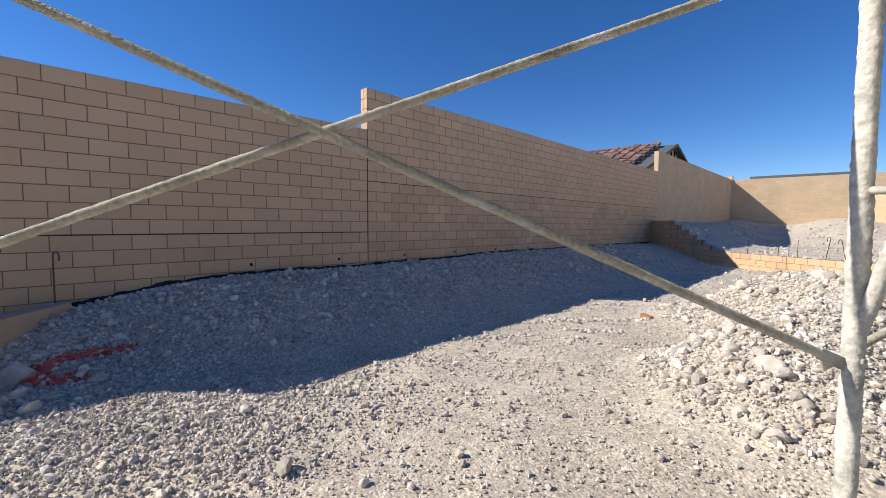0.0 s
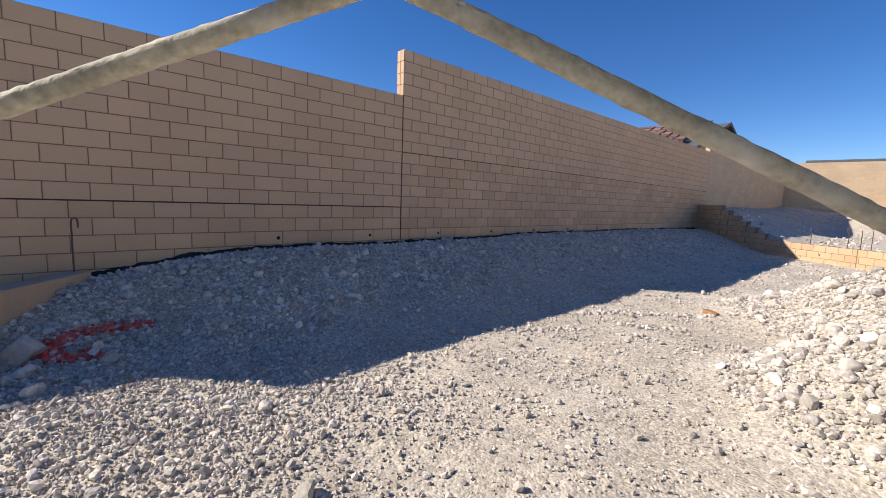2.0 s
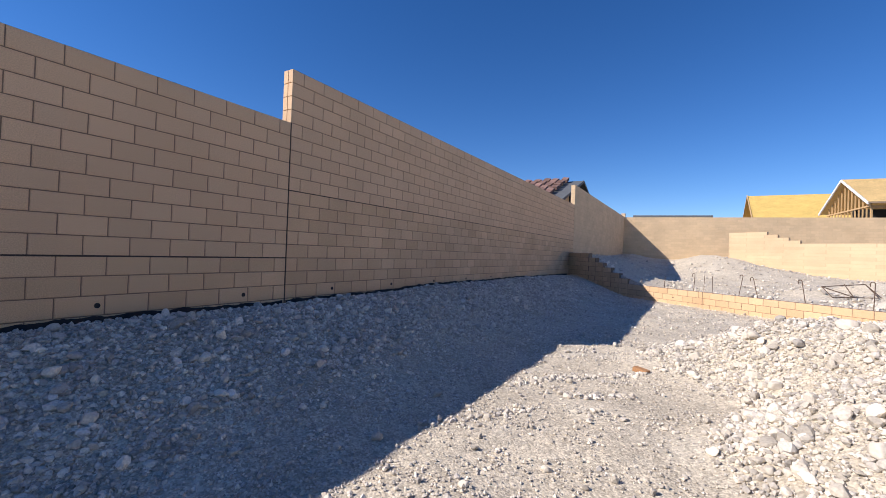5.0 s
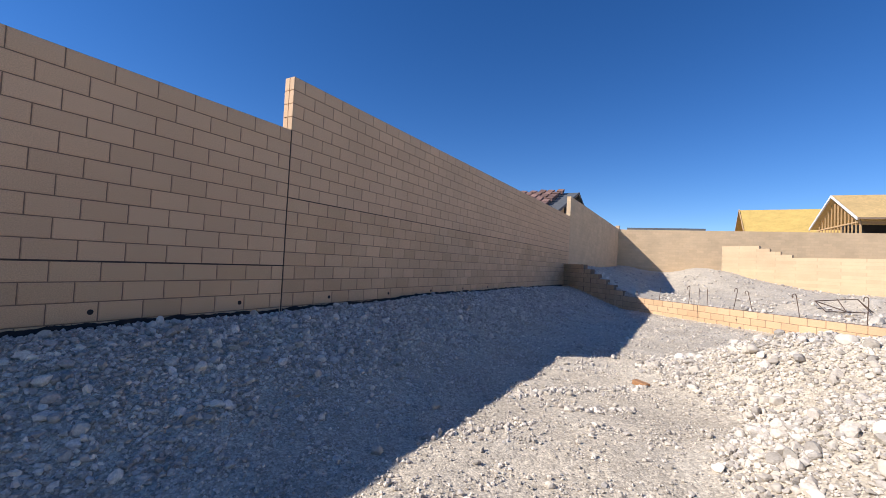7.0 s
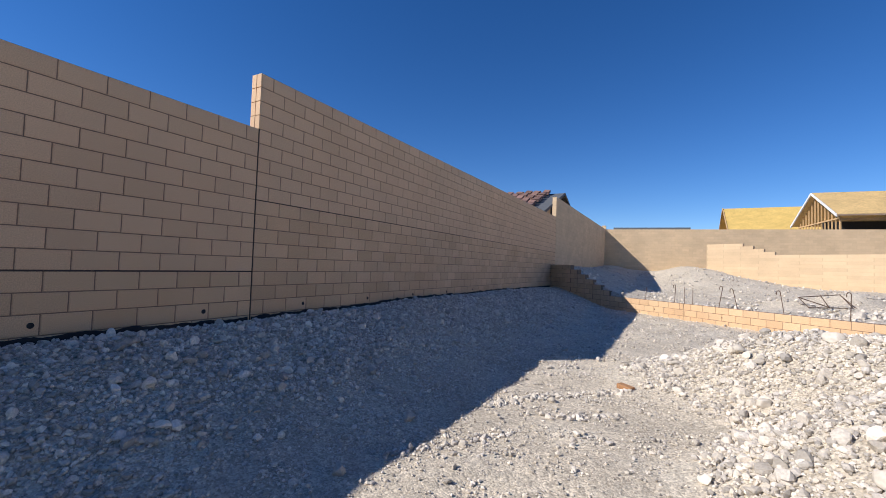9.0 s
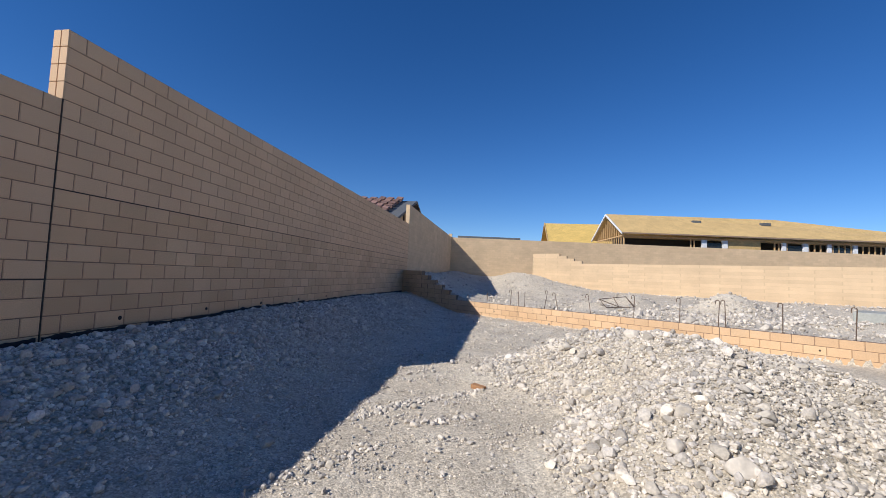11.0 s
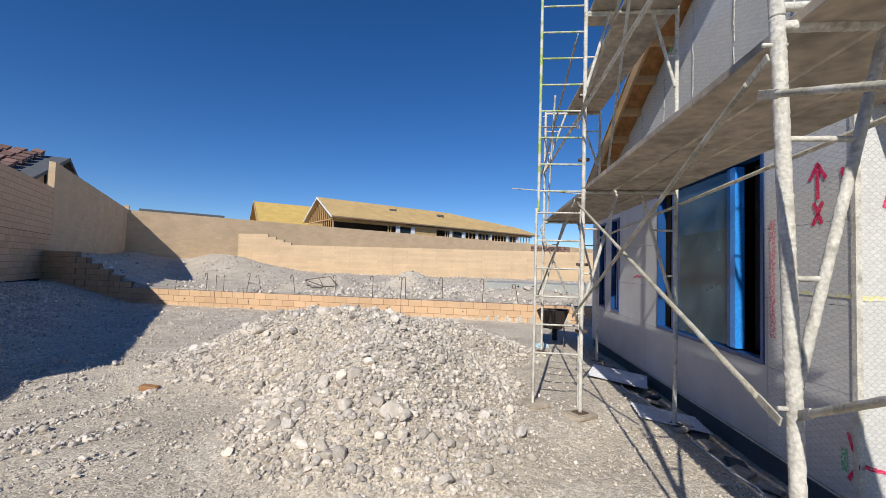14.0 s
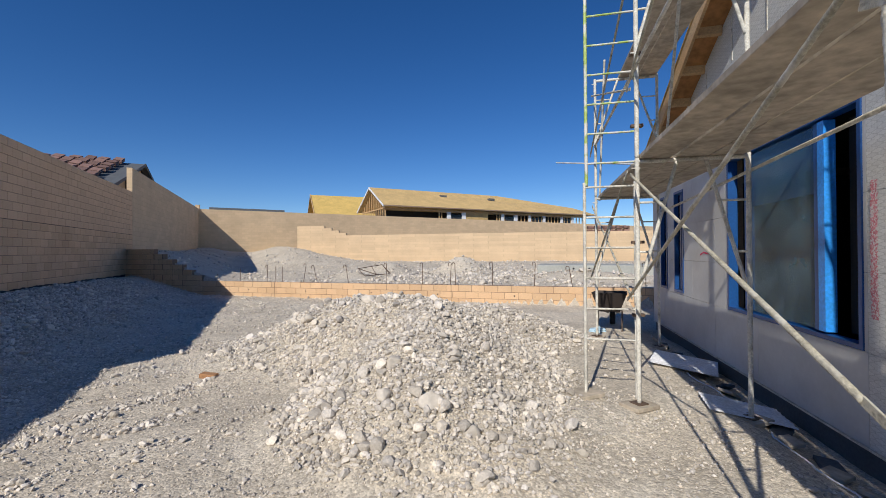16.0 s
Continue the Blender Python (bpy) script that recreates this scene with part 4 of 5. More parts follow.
# mixing tub on a stand behind the ladder
barrow = empty("wheelbarrow")
bmx = HM @ pose(7.5, 0.45, gz(*HS(7.5, 0.45, 0).xy), 0, 0, 12)
tagged(barrow, "dark wheelbarrow standing on the dirt near the scaffold", "wheelbarrow")
bm = B()
lo = [bm.verts.new(bmx @ Vector(v)) for v in ((-.3, -.18, .4), (.28, -.18, .4), (.28, .18, .4), (-.3, .18, .4))]
hi = [bm.verts.new(bmx @ Vector(v)) for v in ((-.45, -.32, .78), (.5, -.3, .74), (.5, .3, .74), (-.45, .32, .78))]
hj = [bm.verts.new(bmx @ Vector(v)) for v in ((-.43, -.30, .78), (.48, -.28, .74), (.48, .28, .74), (-.43, .30, .78))]
lj = [bm.verts.new(bmx @ Vector(v)) for v in ((-.29, -.17, .42), (.27, -.17, .42), (.27, .17, .42), (-.29, .17, .42))]
bm.faces.new(lo[::-1])
bm.faces.new(lj)
for i in range(4):
    j = (i + 1) % 4
    bm.faces.new((lo[i], lo[j], hi[j], hi[i]))
    bm.faces.new((hi[i], hi[j], hj[j], hj[i]))
    bm.faces.new((lj[j], lj[i], hj[i], hj[j]))
part("tray", bm, M_tray, barrow, "dark brown steel tray")
for y in (-.22, .22):
    part("handle", tube(B(), bmx @ Vector((.75, y * .4, .25)), bmx @ Vector((-.85, y * 1.2, .55)), 0.02, 8), M_plank, barrow)
    part("leg", bent(B(), [bmx @ Vector((-.2, y, .42)), bmx @ Vector((-.3, y, .02)), bmx @ Vector((-.05, y, .38))], 0.014), M_steel, barrow)
wheel = part("wheel", tube(B(), bmx @ Vector((.75, -.05, .2)), bmx @ Vector((.75, .05, .2)), 0.2, 20), M_dark, barrow, "black rubber wheel")
part("rim", tube(B(), bmx @ Vector((.75, -.056, .2)), bmx @ Vector((.75, .056, .2)), 0.1, 14), M_steel, wheel)
bm = B()
bmesh.ops.create_icosphere(bm, subdivisions=3, radius=1)
rag_at = HS(7.1, 0.15, 0)
for v in bm.verts:
    k = 1 + 0.5 * noise.noise(v.co * 2.2) + 0.25 * noise.noise(v.co * 6)
    v.co = Vector((v.co.x * k * 0.17, v.co.y * k * 0.12, max(-0.02, v.co.z * k * 0.06)))
rag = mesh_object("plastic_rag", bm, M_cyan)
rag.matrix_world = Matrix.Translation((rag_at.x, rag_at.y, gz(rag_at.x, rag_at.y) + 0.03))
tagged(rag, "crumpled pale blue plastic lying on the dirt", "plastic")

# ---- brick ----
b_ = mesh_object("brick", box(B(), (0, 0, 0), (0.2, 0.095, 0.06), None, 0.006), M_brick)
b_.matrix_world = Matrix.Translation((4.68, 4.28, gz(4.68, 4.28) + 0.035)) @ Euler((0.05, 0.08, -0.5)).to_matrix().to_4x4()
tagged(b_, "orange-brown brick lying alone on the dirt", "brick")

# ---- far buildings ----
HH = Vector((17.4, 44.5, 0))
hd = Vector((0.99, 0.1, 0)).normalized()
FM = Matrix(((hd.x, -hd.y, 0, HH.x), (hd.y, hd.x, 0, HH.y), (0, 0, 1, 0), (0, 0, 0, 1)))
fh = empty("house")
tagged(fh, "wood-framed house under construction with a bare sheathed roof", "house")


def roof_shell(vs, faces, t, mat, parent, label):
    bm = B()
    v = [bm.verts.new(p) for p in vs]
    for f in faces:
        bm.faces.new([v[i] for i in f])
    bmesh.ops.recalc_face_normals(bm, faces=bm.faces)
    bmesh.ops.solidify(bm, geom=bm.faces, thickness=t)
    return part("roof", bm, mat, parent, label)


rp = [FM @ Vector(v) for v in ((-0.4, -0.6, 6.95), (33, -0.6, 6.95), (33, 9.4, 6.95), (-0.4, 9.4, 6.95), (-0.4, 4.4, 9.55), (18.5, 4.4, 9.55), (25.5, 2.0, 8.1), (31.0, 2.0, 8.1))]
rf = roof_shell(rp, ((0, 1, 7, 6, 5, 4), (4, 5, 6, 7, 2, 3), (1, 2, 7)), 0.12, M_osb, fh, "tan sheathed roof without tiles")
for s in (9.0, 16.5):
    part("roof_vent", box(B(), (s, 2.9, 8.75), (0.9, 0.5, 0.3), FM), M_slate, rf, "dark roof vent")
part("fascia", strip(-0.4, 33, -0.66, -0.6, 6.8, 6.93, FM), M_fascia, fh, "grey-brown fascia board")
part("rake_board", prism(B(), ((-0.6, 6.73), (4.4, 9.33), (9.4, 6.73), (9.4, 6.95), (4.4, 9.55), (-0.6, 6.95)), 0.36, 0.46, FM @ Matrix(((0, -1, 0, 0), (1, 0, 0, 0), (0, 0, 1, 0), (0, 0, 0, 1)))), M_white, fh, "pale rake board")
# added backing whose near-black colour stands for shade in the rooms
part("shade_backing", strip(0, 32, 3.0, 3.2, 2.5, 6.7, FM), M_dark, fh, "near-black backing painting the shade of the unfinished rooms")
for i in range(13):
    y = 0.1 + i * 0.68
    zt = 9.3 - abs(y - 4.4) * 0.52
    part("gable_stud", strip(0.0, 0.09, y, y + 0.05, 4.0, zt, FM), M_stud, fh)
part("gable_plate", strip(-0.02, 0.12, -0.1, 8.8, 6.62, 6.74, FM), M_stud, fh)
part("web", prism(B(), ((0.2, 6.74), (3.4, 8.5), (3.4, 8.62), (0.2, 6.87)), 0.02, 0.1, FM @ Matrix(((0, 1, 0, 0), (1, 0, 0, 0), (0, 0, 1, 0), (0, 0, 0, 1)))), M_stud, fh)
part("plate", strip(0, 32, 0.0, 0.12, 6.5, 6.68, FM), M_stud, fh)
part("sheathing", strip(10.6, 14.0, 0.0, 0.06, 3.0, 6.5, FM), M_osb, fh)
for s in [0.02, 6.9, 7.25] + [15.4 + 0.41 * i for i in range(4)] + [18.8 + 0.6 * i for i in range(22)]:
    part("stud", strip(s, s + 0.09, 0.0, 0.12, 3.0, 6.5, FM), M_stud, fh)
for s0, s1 in ((8.0, 8.5), (10.1, 10.6), (16.1, 16.5), (18.2, 18.7), (20.6, 21.0), (23.2, 23.6), (26.5, 26.9), (28.6, 29.0)):
    part("window_wrap", strip(s0, s1, -0.12, 0.1, 4.0, 6.48, FM), M_white, fh, "white wrapped window jamb")
for s0, s1 in ((8.5, 10.1), (16.5, 18.2), (21.0, 23.2), (26.9, 28.6)):
    part("window", strip(s0, s1, 0.04, 0.06, 4.0, 6.2, FM), M_glass, fh, "dark window pane")

h2 = empty("house")
tagged(h2, "distant house with a bare yellow sheathed gable roof", "house")
H2 = Matrix.Translation((10.8, 61.3, 0))
roof_shell([H2 @ Vector(v) for v in ((0, -6, 6.5), (16, -6, 6.5), (16, 0, 9.95), (0, 0, 9.95), (0, 6, 6.5), (16, 6, 6.5))], ((0, 1, 2, 3), (3, 2, 5, 4)), 0.12, M_osb2, h2, "yellow sheathed roof")
part("wall", strip(0.4, 15.6, -5.3, 5.3, 0, 6.6, H2), M_stud, h2)
part("rake_board", prism(B(), ((-6, 6.4), (0, 9.85), (6, 6.4), (6, 6.62), (0, 10.06), (-6, 6.62)), 0.0, 0.08, H2 @ Matrix(((0, -1, 0, 0), (1, 0, 0, 0), (0, 0, 1, 0), (0, 0, 0, 1)))), M_stud, h2)
part("roof_vent", box(B(), (9.2, -0.5, 9.85), (1.0, 0.5, 0.3), H2), M_slate, h2)

h3 = empty("house")
tagged(h3, "distant house with a flat dark grey roof edge", "house")
H3 = Matrix.Translation((-1.3, 58, 0))
roof_shell([H3 @ Vector(v) for v in ((0, -3, 7.14), (8.4, -3, 7.03), (8.4, 6, 7.28), (0, 6, 7.39))], ((0, 1, 2, 3),), 0.3, M_slate, h3, "dark grey roof")
part("wall", strip(0.5, 8, -2.4, 5.5, 0, 6.7, H3), M_farblock, h3)

h4 = empty("house")
tagged(h4, "house behind the boundary wall with roof tiles stacked ready to lay", "house")
A4 = Vector((-1.85, 28.4, 7.05))
TM = Matrix.Translation(A4)
roof_shell([TM @ Vector(v) for v in ((0.3, 0, 0), (-16, 0, 0), (-16, -6.5, -2.4), (0.3, -6.5, -2.4), (0.3, 5, -1.85), (-16, 5, -1.85))], ((0, 1, 2, 3), (1, 0, 4, 5)), 0.1, M_slate, h4, "dark roofing paper")
part("wall", strip(-15.5, 0, -6, 4.6, -7, -2.6, TM), M_farblock, h4, "tan rendered wall")
part("gable_wall", prism(B(), ((-6, -2.6), (0, -0.25), (4.6, -2.0), (4.6, -2.6)), -0.1, 0, TM @ Matrix(((0, 1, 0, 0), (1, 0, 0, 0), (0, 0, 1, 0), (0, 0, 0, 1)))), M_stud, h4, "raw framed gable")
for i in range(8):
    part("gable_stud", strip(0.0, 0.08, -2.6 + i * 0.75, -2.5 + i * 0.75, -2.3, -0.2 - abs(-2.55 + i * 0.75) * 0.38, TM), M_dark, h4)
part("rake_board", prism(B(), ((-6.5, -2.55), (0, -0.15), (5, -2.0), (5, -1.82), (0, 0.03), (-6.5, -2.37)), 0.3, 0.36, TM @ Matrix(((0, 1, 0, 0), (1, 0, 0, 0), (0, 0, 1, 0), (0, 0, 0, 1)))), M_slate, h4)
tile_stack = None
for i in range(14):
    for j in range(7):
        x, y = -0.9 - i * 0.66, -0.5 - j * 0.82
        m = TM @ Matrix.Translation((x + random.uniform(-.08, .08), y, y * 0.369 + 0.12)) @ Matrix.Rotation(0.35 + random.uniform(-.1, .1), 4, "X")
        if tile_stack is None:
            tile_stack = empty("roof_tiles")
            for k in range(3):
                part("tile", box(B(), (0, 0.02 * k, k * 0.075 + 0.03), (0.42, 0.62, 0.06), Matrix.Rotation(0.12, 4, "Y"), 0.01), M_tile, tile_stack)
            tagged(tile_stack, "stack of dark red-brown roof tiles laid on the roof", "roof tiles", "stacks of roof tiles")
            tile_stack.matrix_world = m
        else:
            copy_thing(tile_stack, m)
for i in range(12):
    copy_thing(tile_stack, FWM @ Matrix.Translation((23.6 + 0.5 * (i % 6), 0.9 + 0.1 * (i % 2), 3.0 + 0.26 * (i // 6))))


# ---- rocks and gravel ----
RIDGES = ((4.72, 4.24, 3.4, 2.85, 0.12, 420), (4.7, 3.25, 4.1, 2.75, 0.05, 110), (3.9, 2.2, 3.2, 1.2, 0.05, 120))


def ico(level):
    if level == 0:
        v = np.array([(1, 0, 0), (-1, 0, 0), (0, 1, 0), (0, -1, 0), (0, 0, 1), (0, 0, -1)], dtype=float)
        f = np.array([(4, 0, 2), (4, 2, 1), (4, 1, 3), (4, 3, 0), (5, 2, 0), (5, 1, 2), (5, 3, 1), (5, 0, 3)])
        return v, f
    bm = bmesh.new()
    bmesh.ops.create_icosphere(bm, subdivisions=level, radius=1.0)
    bm.verts.ensure_lookup_table()
    v = np.array([tuple(x.co) for x in bm.verts])
    f = np.array([[x.index for x in p.verts] for p in bm.faces])
    bm.free()
    return v, f


def stones(name, pos, size, level, mat, rng, label, flat=1.0, lift=0.45):
    """Many stones in one mesh: cut by random planes, flattened, turned and half set into the ground."""
    v0, f0 = ico(level)
    n, k = len(pos), len(v0)
    V = v0[None] * (1 + rng.uniform(-0.22, 0.22, (n, k, 1)) * (0.35 if level > 1 else 1.0))
    for _ in range(7 if level else 0):
        d = rng.normal(0, 1, (n, 3))
        d = d / np.linalg.norm(d, axis=1, keepdims=True)
        over = np.maximum(0, np.einsum("nkc,nc->nk", V, d) - rng.uniform(0.5, 0.8, (n, 1)))
        V = V - over[..., None] * d[:, None, :]
    sc = np.stack([rng.uniform(0.85, 1.4, n), rng.uniform(0.7, 1.1, n), rng.uniform(0.62, 1.1, n) * flat], -1) * size[:, None]
    V = V * sc[:, None, :]
    a, b = rng.uniform(0, 6.283, n), rng.normal(0, 0.35, n)
    ca, sa, cb, sb = np.cos(a), np.sin(a), np.cos(b), np.sin(b)
    x, y, z = V[..., 0], V[..., 1] * cb[:, None] - V[..., 2] * sb[:, None], V[..., 1] * sb[:, None] + V[..., 2] * cb[:, None]
    x, y = x * ca[:, None] - y * sa[:, None], x * sa[:, None] + y * ca[:, None]
    z = z + (pos[:, 2] + sc[:, 2] * lift)[:, None]
    V = np.stack([x + pos[:, 0:1], y + pos[:, 1:2], z], -1).reshape(-1, 3)
    Fq = (f0[None] + (np.arange(n) * k)[:, None, None]).reshape(-1, 3)
    return tagged(raw_mesh(name, V, Fq, mat), label, "gravel", kind="stuff")


rng = np.random.RandomState(5)


def scatter(n, x0, x1, y0, y1, keep):
    """Places on the ground, thinned by keep(x, y) in 0..1."""
    xs, ys = rng.uniform(x0, x1, n), rng.uniform(y0, y1, n)
    m = rng.uniform(0, 1, n) < keep(xs, ys)
    xs, ys = xs[m], ys[m]
    return np.stack([xs, ys, height(xs, ys)], -1)


def sizes(n, lo, hi, power=2.2):
    return lo + (hi - lo) * rng.uniform(0, 1, n) ** power


def m_house(x, y):
    return ((x - U.x) * N_.x + (y - U.y) * N_.y) < 1.45


def m_front(x, y):
    return ((x - LW0.x) * F_.x + (y - LW0.y) * F_.y) < -0.05


def m_pile(x, y):
    return smooth01((rubble_height(x, y) + 0.03 * wobble(x, y, 0.7, 24) - 0.045) / 0.07) * m_house(x, y) * m_front(x, y)


def m_cobble(x, y):
    """Where the heap shows coarse cobbles rather than fine spoil: its far flank, its toes and in patches."""
    p = 0.45 + 0.75 * wobble(x, y, 1.0, 26) + 0.5 * np.exp(-(((x - 5.7) / 0.7) ** 2 + ((y - 4.6) / 1.4) ** 2)) + 0.5 * np.exp(-(((x - 5.7) / 0.4) ** 2 + ((y - 2.2) / 0.9) ** 2))
    return m_pile(x, y) * np.clip(p, 0.12, 1)


def m_bare(x, y):
    """Dusty patches with few stones."""
    return smooth01((wobble(x, y, 1.5, 27) + 0.25 * wobble(x, y, 0.4, 28) - 0.12) / 0.25)


def m_bank(x, y):
    wide = 2.5 + 0.5 * wobble(x, y, 1.3, 21)
    return smooth01((wide - x) / 0.9) * (1 - 0.8 * m_bare(x, y) * smooth01((x - 1.3) / 0.7)) * (y < 17) * m_front(x, y)


def m_near(x, y):
    p = smooth01(0.75 + 0.8 * wobble(x, y, 0.9, 23))
    return np.exp(-(((x - 3.1) / 1.5) ** 2 + ((y + 2.1) / 1.8) ** 2) ** 2) * (0.3 + 0.7 * p)


def m_yard(x, y):
    p = np.clip(0.4 + 0.8 * wobble(x, y, 0.8, 22), 0.08, 1)
    return p * m_house(x, y) * m_front(x, y) * (1 - m_pile(x, y))


pos = scatter(300000, 0.0, 9.0, -4.2, 7.0, lambda x, y: np.clip((0.28 + 0.3 * (x < 3.4)) * m_yard(x, y) + 0.12 * m_bank(x, y) + 0.8 * m_near(x, y) + 0.35 * m_pile(x, y), 0, 0.75))
stones("gravel", pos, sizes(len(pos), 0.006, 0.018), 0, M_gravel, rng, "fine pale grey crushed gravel over the whole yard", lift=0.55)
pos = scatter(150000, 0.05, 10.8, -4.2, 17, lambda x, y: np.clip((0.08 + 0.1 * (y > 5) + 0.16 * (x < 3.0)) * m_yard(x, y) + 0.95 * m_bank(x, y) * (y < 12) + 0.4 * m_bank(x, y) + 0.4 * m_near(x, y) + m_pile(x, y), 0, 1))
stones("gravel", pos, sizes(len(pos), 0.011, 0.034, 1.8), 1, M_gravel, rng, "coarse pale grey crushed rock on the bank and heap", lift=0.55)
pos = scatter(21000, 0.15, 10.8, -4.0, 14, lambda x, y: np.clip(0.42 * m_bank(x, y) + 0.03 * m_near(x, y) + 0.12 * m_pile(x, y) + 0.6 * m_cobble(x, y) + 0.004, 0, 1))
stones("rubble", pos, sizes(len(pos), 0.024, 0.068, 2.8), 2, M_gravel, rng, "pale cobbles heaped in the yard and strewn on the bank", lift=0.55)
pos = scatter(46000, 0.2, 27, 5, 36, lambda x, y: (1 - m_front(x, y)) * np.clip(0.02 + 0.6 * wobble(x, y, 2.2, 31) + 1.1 * np.exp(-(((x - 14.5) / 6.0) ** 2 + ((y - 14.5) / 4) ** 2)), 0.03, 1))
stones("rubble", pos, sizes(len(pos), 0.02, 0.085, 2.6), 1, M_gravel, rng, "pale rubble spread over the upper terrace", lift=0.6)
# low ridges of stones that the grader pushed up beside the heap
for k, (x0, y0, x1, y1, bow, n) in enumerate(RIDGES):
    rt = rng.uniform(0, 1, n)
    kx, ky = x0 + (x1 - x0) * rt + rng.normal(0, 0.045, n), y0 + (y1 - y0) * rt + bow * np.sin(rt * 3.14) + rng.normal(0, 0.045, n)
    stones("gravel", np.stack([kx, ky, height(kx, ky)], -1), sizes(n, 0.013, 0.042), 1, M_gravel, rng, "low ridge of pale stones on the graded dirt")
# red-painted stones
rx, ry = [], []
RED_LINE = ((1.37, -1.80), (1.28, -2.09), (1.21, -2.38), (1.34, -2.55), (1.57, -2.57), (1.64, -2.40), (1.73, -2.22))
for k, ((a, b), (c, d)) in enumerate(zip(RED_LINE, RED_LINE[1:])):
    w, n = (0.035, 130) if k < 3 else (0.05, 170)
    t = rng.uniform(0, 1, n)
    rx += list(a + (c - a) * t + rng.normal(0, w, n))
    ry += list(b + (d - b) * t + rng.normal(0, w, n))
rx, ry = np.array(rx), np.array(ry)
stones("painted_gravel", np.stack([rx, ry, height(rx, ry)], -1), sizes(len(rx), 0.012, 0.036), 1, M_redstone, rng, "gravel stones sprayed with red marking paint", lift=0.7)

# boulders that can be told apart
BOULDER = []
for k in range(8):
    v0, f0 = ico(3)
    r = random.Random(k)
    o = Vector((r.uniform(0, 50), r.uniform(0, 50), 0))
    V = []
    cuts = [(Vector((r.uniform(-1, 1), r.uniform(-1, 1), r.uniform(-1, 1))).normalized(), r.uniform(0.45, 0.75)) for _ in range(11)]
    for c in v0:
        c = Vector(c)
        q = 1 + 0.26 * noise.noise(c * 1.1 + o) + 0.10 * noise.noise(c * 2.7 + o) + 0.03 * noise.noise(c * 7 + o)
        c = c * q
        for pl, lim in cuts:
            over = c.dot(pl) - lim
            if over > 0:
                c = c - pl * over * 0.97
        V.append((c.x * 1.1, c.y * 0.95, c.z * 0.88))
    me = bpy.data.meshes.new("rock")
    me.from_pydata(V, [], f0.tolist())
    me.materials.append(M_rock)
    me.shade_smooth()
    BOULDER.append(me)


def rock(x, y, r, k, label="pale rounded boulder on the rubble pile", z=None):
    ob = new("rock", BOULDER[k % 8])
    ob.matrix_world = Matrix.Translation((x, y, (gz(x, y) if z is None else z) + r * 0.32)) @ Euler((random.uniform(-.3, .3), random.uniform(-.3, .3), random.uniform(0, 6.28))).to_matrix().to_4x4() @ Matrix.Diagonal((r, r, r, 1))
    return tagged(ob, label, "rock", "rocks on the rubble pile")


for x, y, r, k in ((6.40, 1.97, .105, 0), (6.24, 1.66, .095, 1), (6.53, 1.4, .115, 2), (6.77, 1.13, .09, 3), (6.68, 4.32, .115, 4), (7.53, .84, .06, 5), (8.36, 3.03, .09, 6), (7.27, 1.56, .07, 7),
                   (5.62, 2.8, .07, 1), (7.0, 1.95, .07, 2), (6.9, 0.95, .06, 5), (5.3, 4.7, .11, 3), (5.9, 4.6, .1, 6), (6.0, 3.6, .08, 0), (8.9, 4.6, .11, 7), (7.9, 3.9, .09, 1), (9.4, 5.1, .1, 2),
                   (4.35, 1.15, .035, 4), (4.0, 0.55, .04, 6), (3.62, -0.72, .05, 0), (3.55, -0.95, .055, 5), (3.3, -1.3, .045, 7), (3.9, -1.55, .045, 3), (2.9, -1.9, .045, 2)):
    rock(x, y, r * 0.86, k)
got = 0
while got < 60:
    x, y = random.uniform(4.6, 10.5), random.uniform(0.2, 7.5)
    if random.random() < float(m_cobble(np.array([x]), np.array([y]))[0]):
        rock(x, y, 0.03 + 0.04 * random.random() ** 3, got)
        got += 1
for i in range(26):
    x, y = random.uniform(0.4, 4.6), random.uniform(-3.4, 6)
    rock(x, y, 0.018 + 0.025 * random.random() ** 2, i, "pale stone lying on the yard's dirt")
rock(1.44, -2.70, 0.19, 3, "flat pale grey slab of rock on the bank")
for i in range(40):
    x, y = random.uniform(9, 18), random.uniform(9.5, 20)
    if (x - LW0.x) * F_.x + (y - LW0.y) * F_.y > 0.4:
        rock(x, y, 0.07 + 0.13 * random.random() ** 2, i, "pale boulder on the upper terrace")


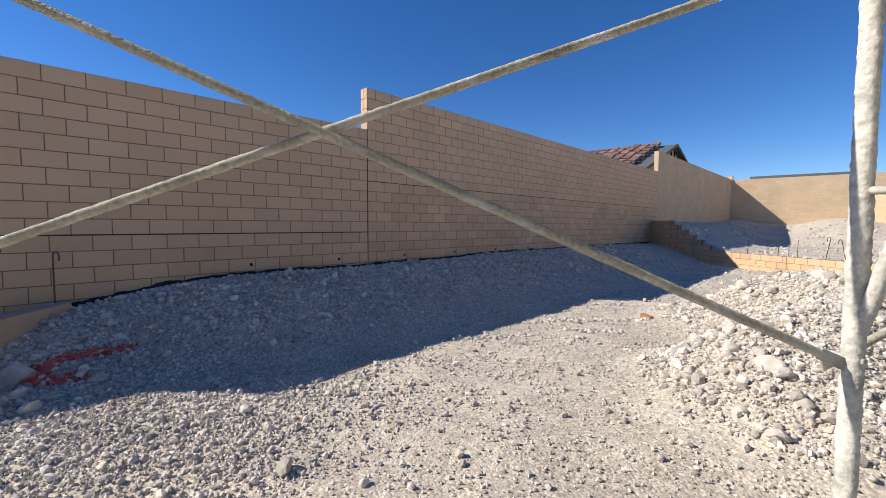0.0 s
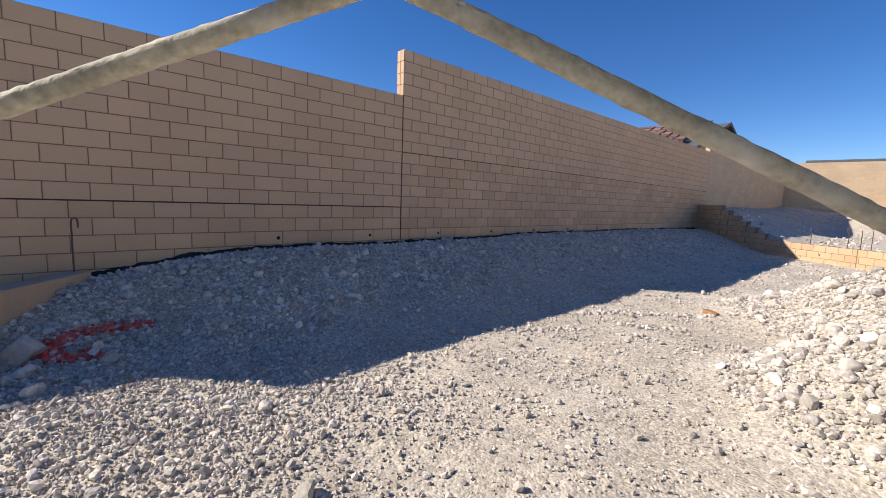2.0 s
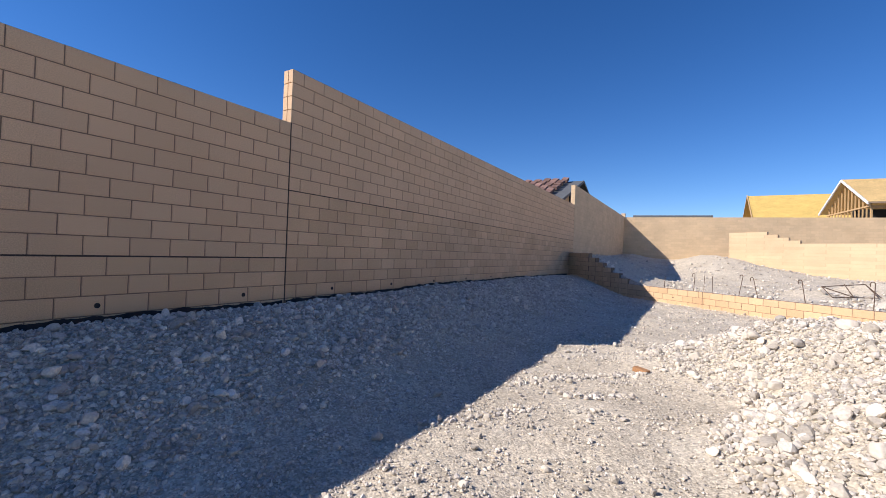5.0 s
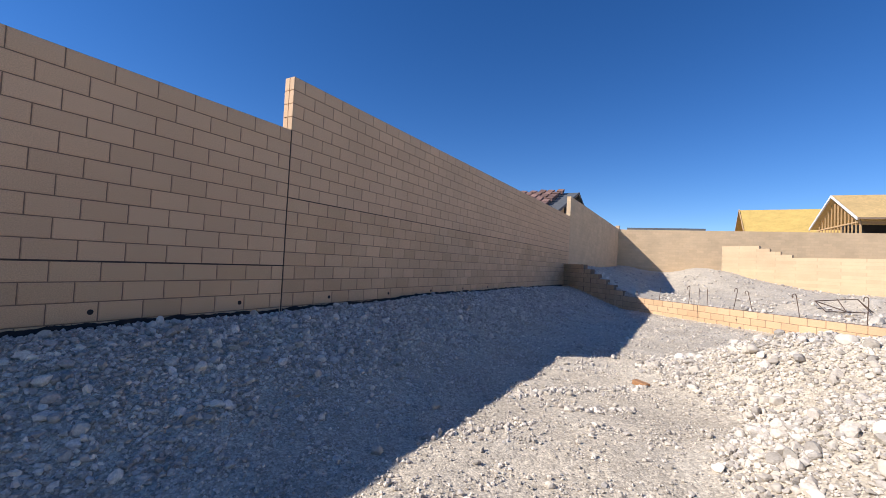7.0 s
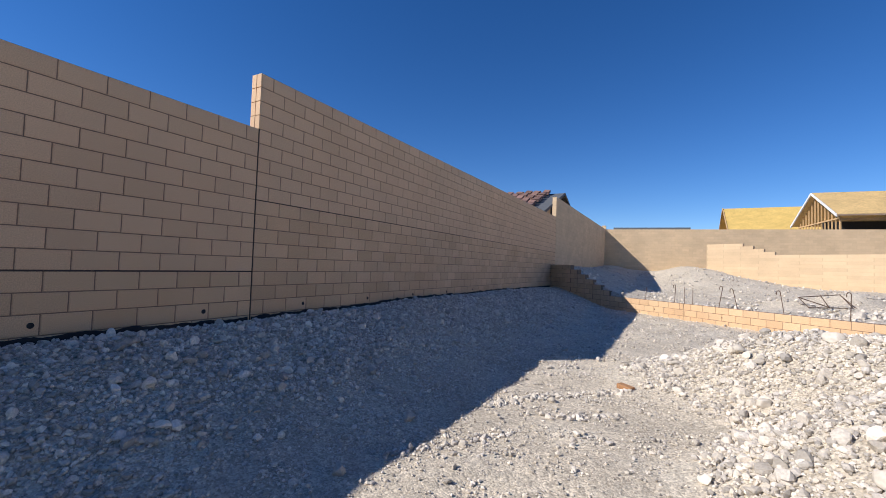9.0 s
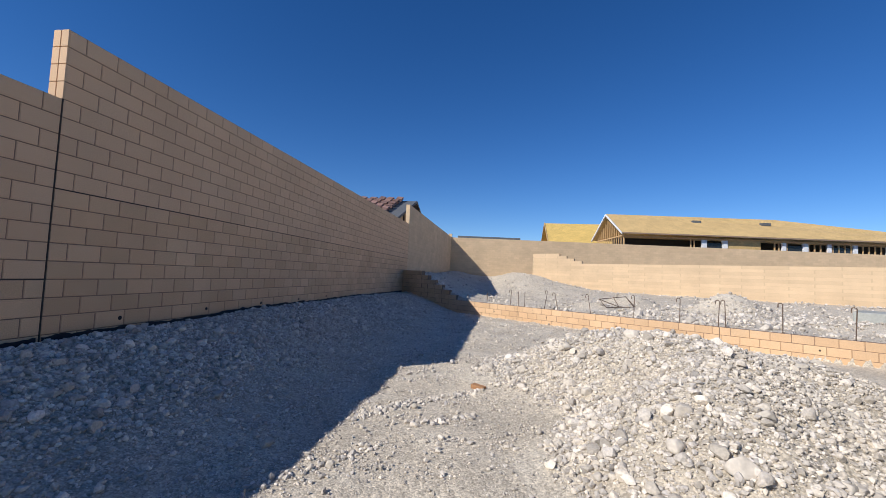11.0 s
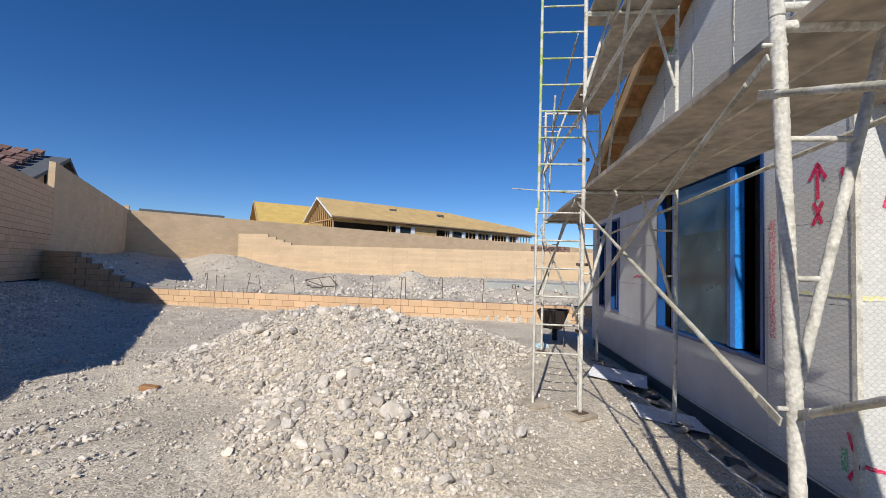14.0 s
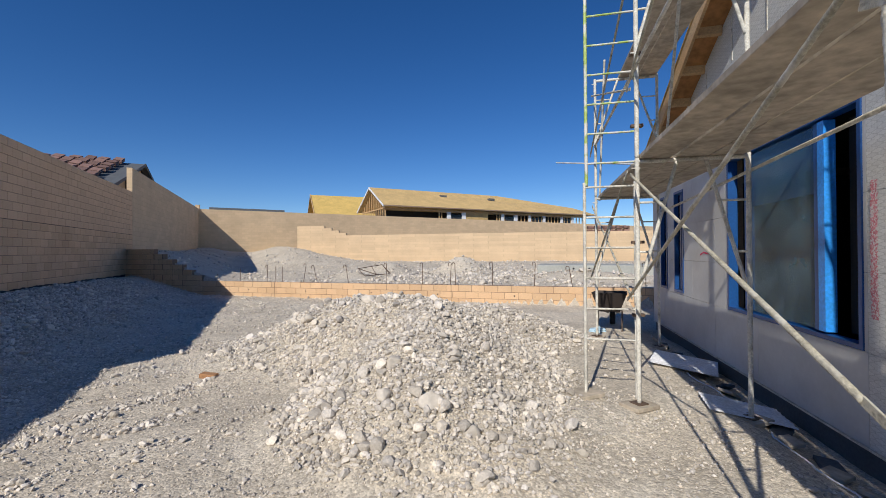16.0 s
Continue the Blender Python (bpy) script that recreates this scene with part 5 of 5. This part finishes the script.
# ---- blocks of the walls, laid last ----
ID = Matrix()
Z_RET, Z_RET2 = Z0, Z0 + 5 * C
low_run = courses(Y_DROP, Y_ST - 0.008, 0.0, TOP_LOW, Y_ST) + courses(Y_LOW, Y_DROP, 0.0, TOP_DROP, Y_ST)
lay(wall, [q for q in low_run if q[1] > Z_RET], ID, M_block, M_block_i, lambda y, z: -3.0 < y)
lay(wall, [q for q in low_run if q[1] < Z_RET], ID, M_rblock, M_rblock_i, lambda y, z: -3.0 < y and z > 0.4)
tall_run = courses(Y_ST, Y_ST2, 0.2, TOP_TALL, Y_ST)
lay(wall_tall, [q for q in tall_run if q[1] > Z_RET2], ID, M_block, M_block_i, lambda y, z: y < 9.3)
lay(wall_tall, [q for q in tall_run if q[1] < Z_RET2], ID, M_rblock, M_rblock_i, lambda y, z: y < 9.3 and z > 0.5)
part("bed_joint", strip(-0.006, -0.001, Y_DROP, Y_ST - 0.01, Z_RET - 0.009, Z_RET + 0.009), M_joint, wall, "dark open joint between retaining and fence courses")
part("bed_joint", strip(-0.006, -0.001, Y_ST, Y_ST2, Z_RET2 - 0.007, Z_RET2 + 0.007), M_joint, wall_tall, "dark open joint between retaining and fence courses")
part("control_joint", strip(-0.006, 0.001, Y_ST - 0.012, Y_ST + 0.002, 0.4, TOP_LOW), M_joint, wall, "dark vertical control joint")
# frame whose x points out of the low wall's near face and y along it
LF = LM @ Matrix(((0, 1, 0, 0), (-1, 0, 0, 0), (0, 0, 1, 0), (0, 0, 0, 1)))
low_blocks = []
for a, b, k in steps:
    for j in range(-4, k):
        z = LW_TOP + j * C + C / 2
        x = 7.18 + (0.2032 if j % 2 else 0)
        x -= math.ceil((x - a) / 0.4064) * 0.4064
        while x < b - 0.02:
            lo, hi = max(x, a), min(x + 0.4064, b)
            if hi - lo > 0.05:
                low_blocks.append(((lo + hi) / 2, z, hi - lo, j))
            x += 0.4064
lay(low_wall, low_blocks, LF, M_rblock, M_rblock_i, lambda y, z: 3.8 < y < 18 and z > -0.05)
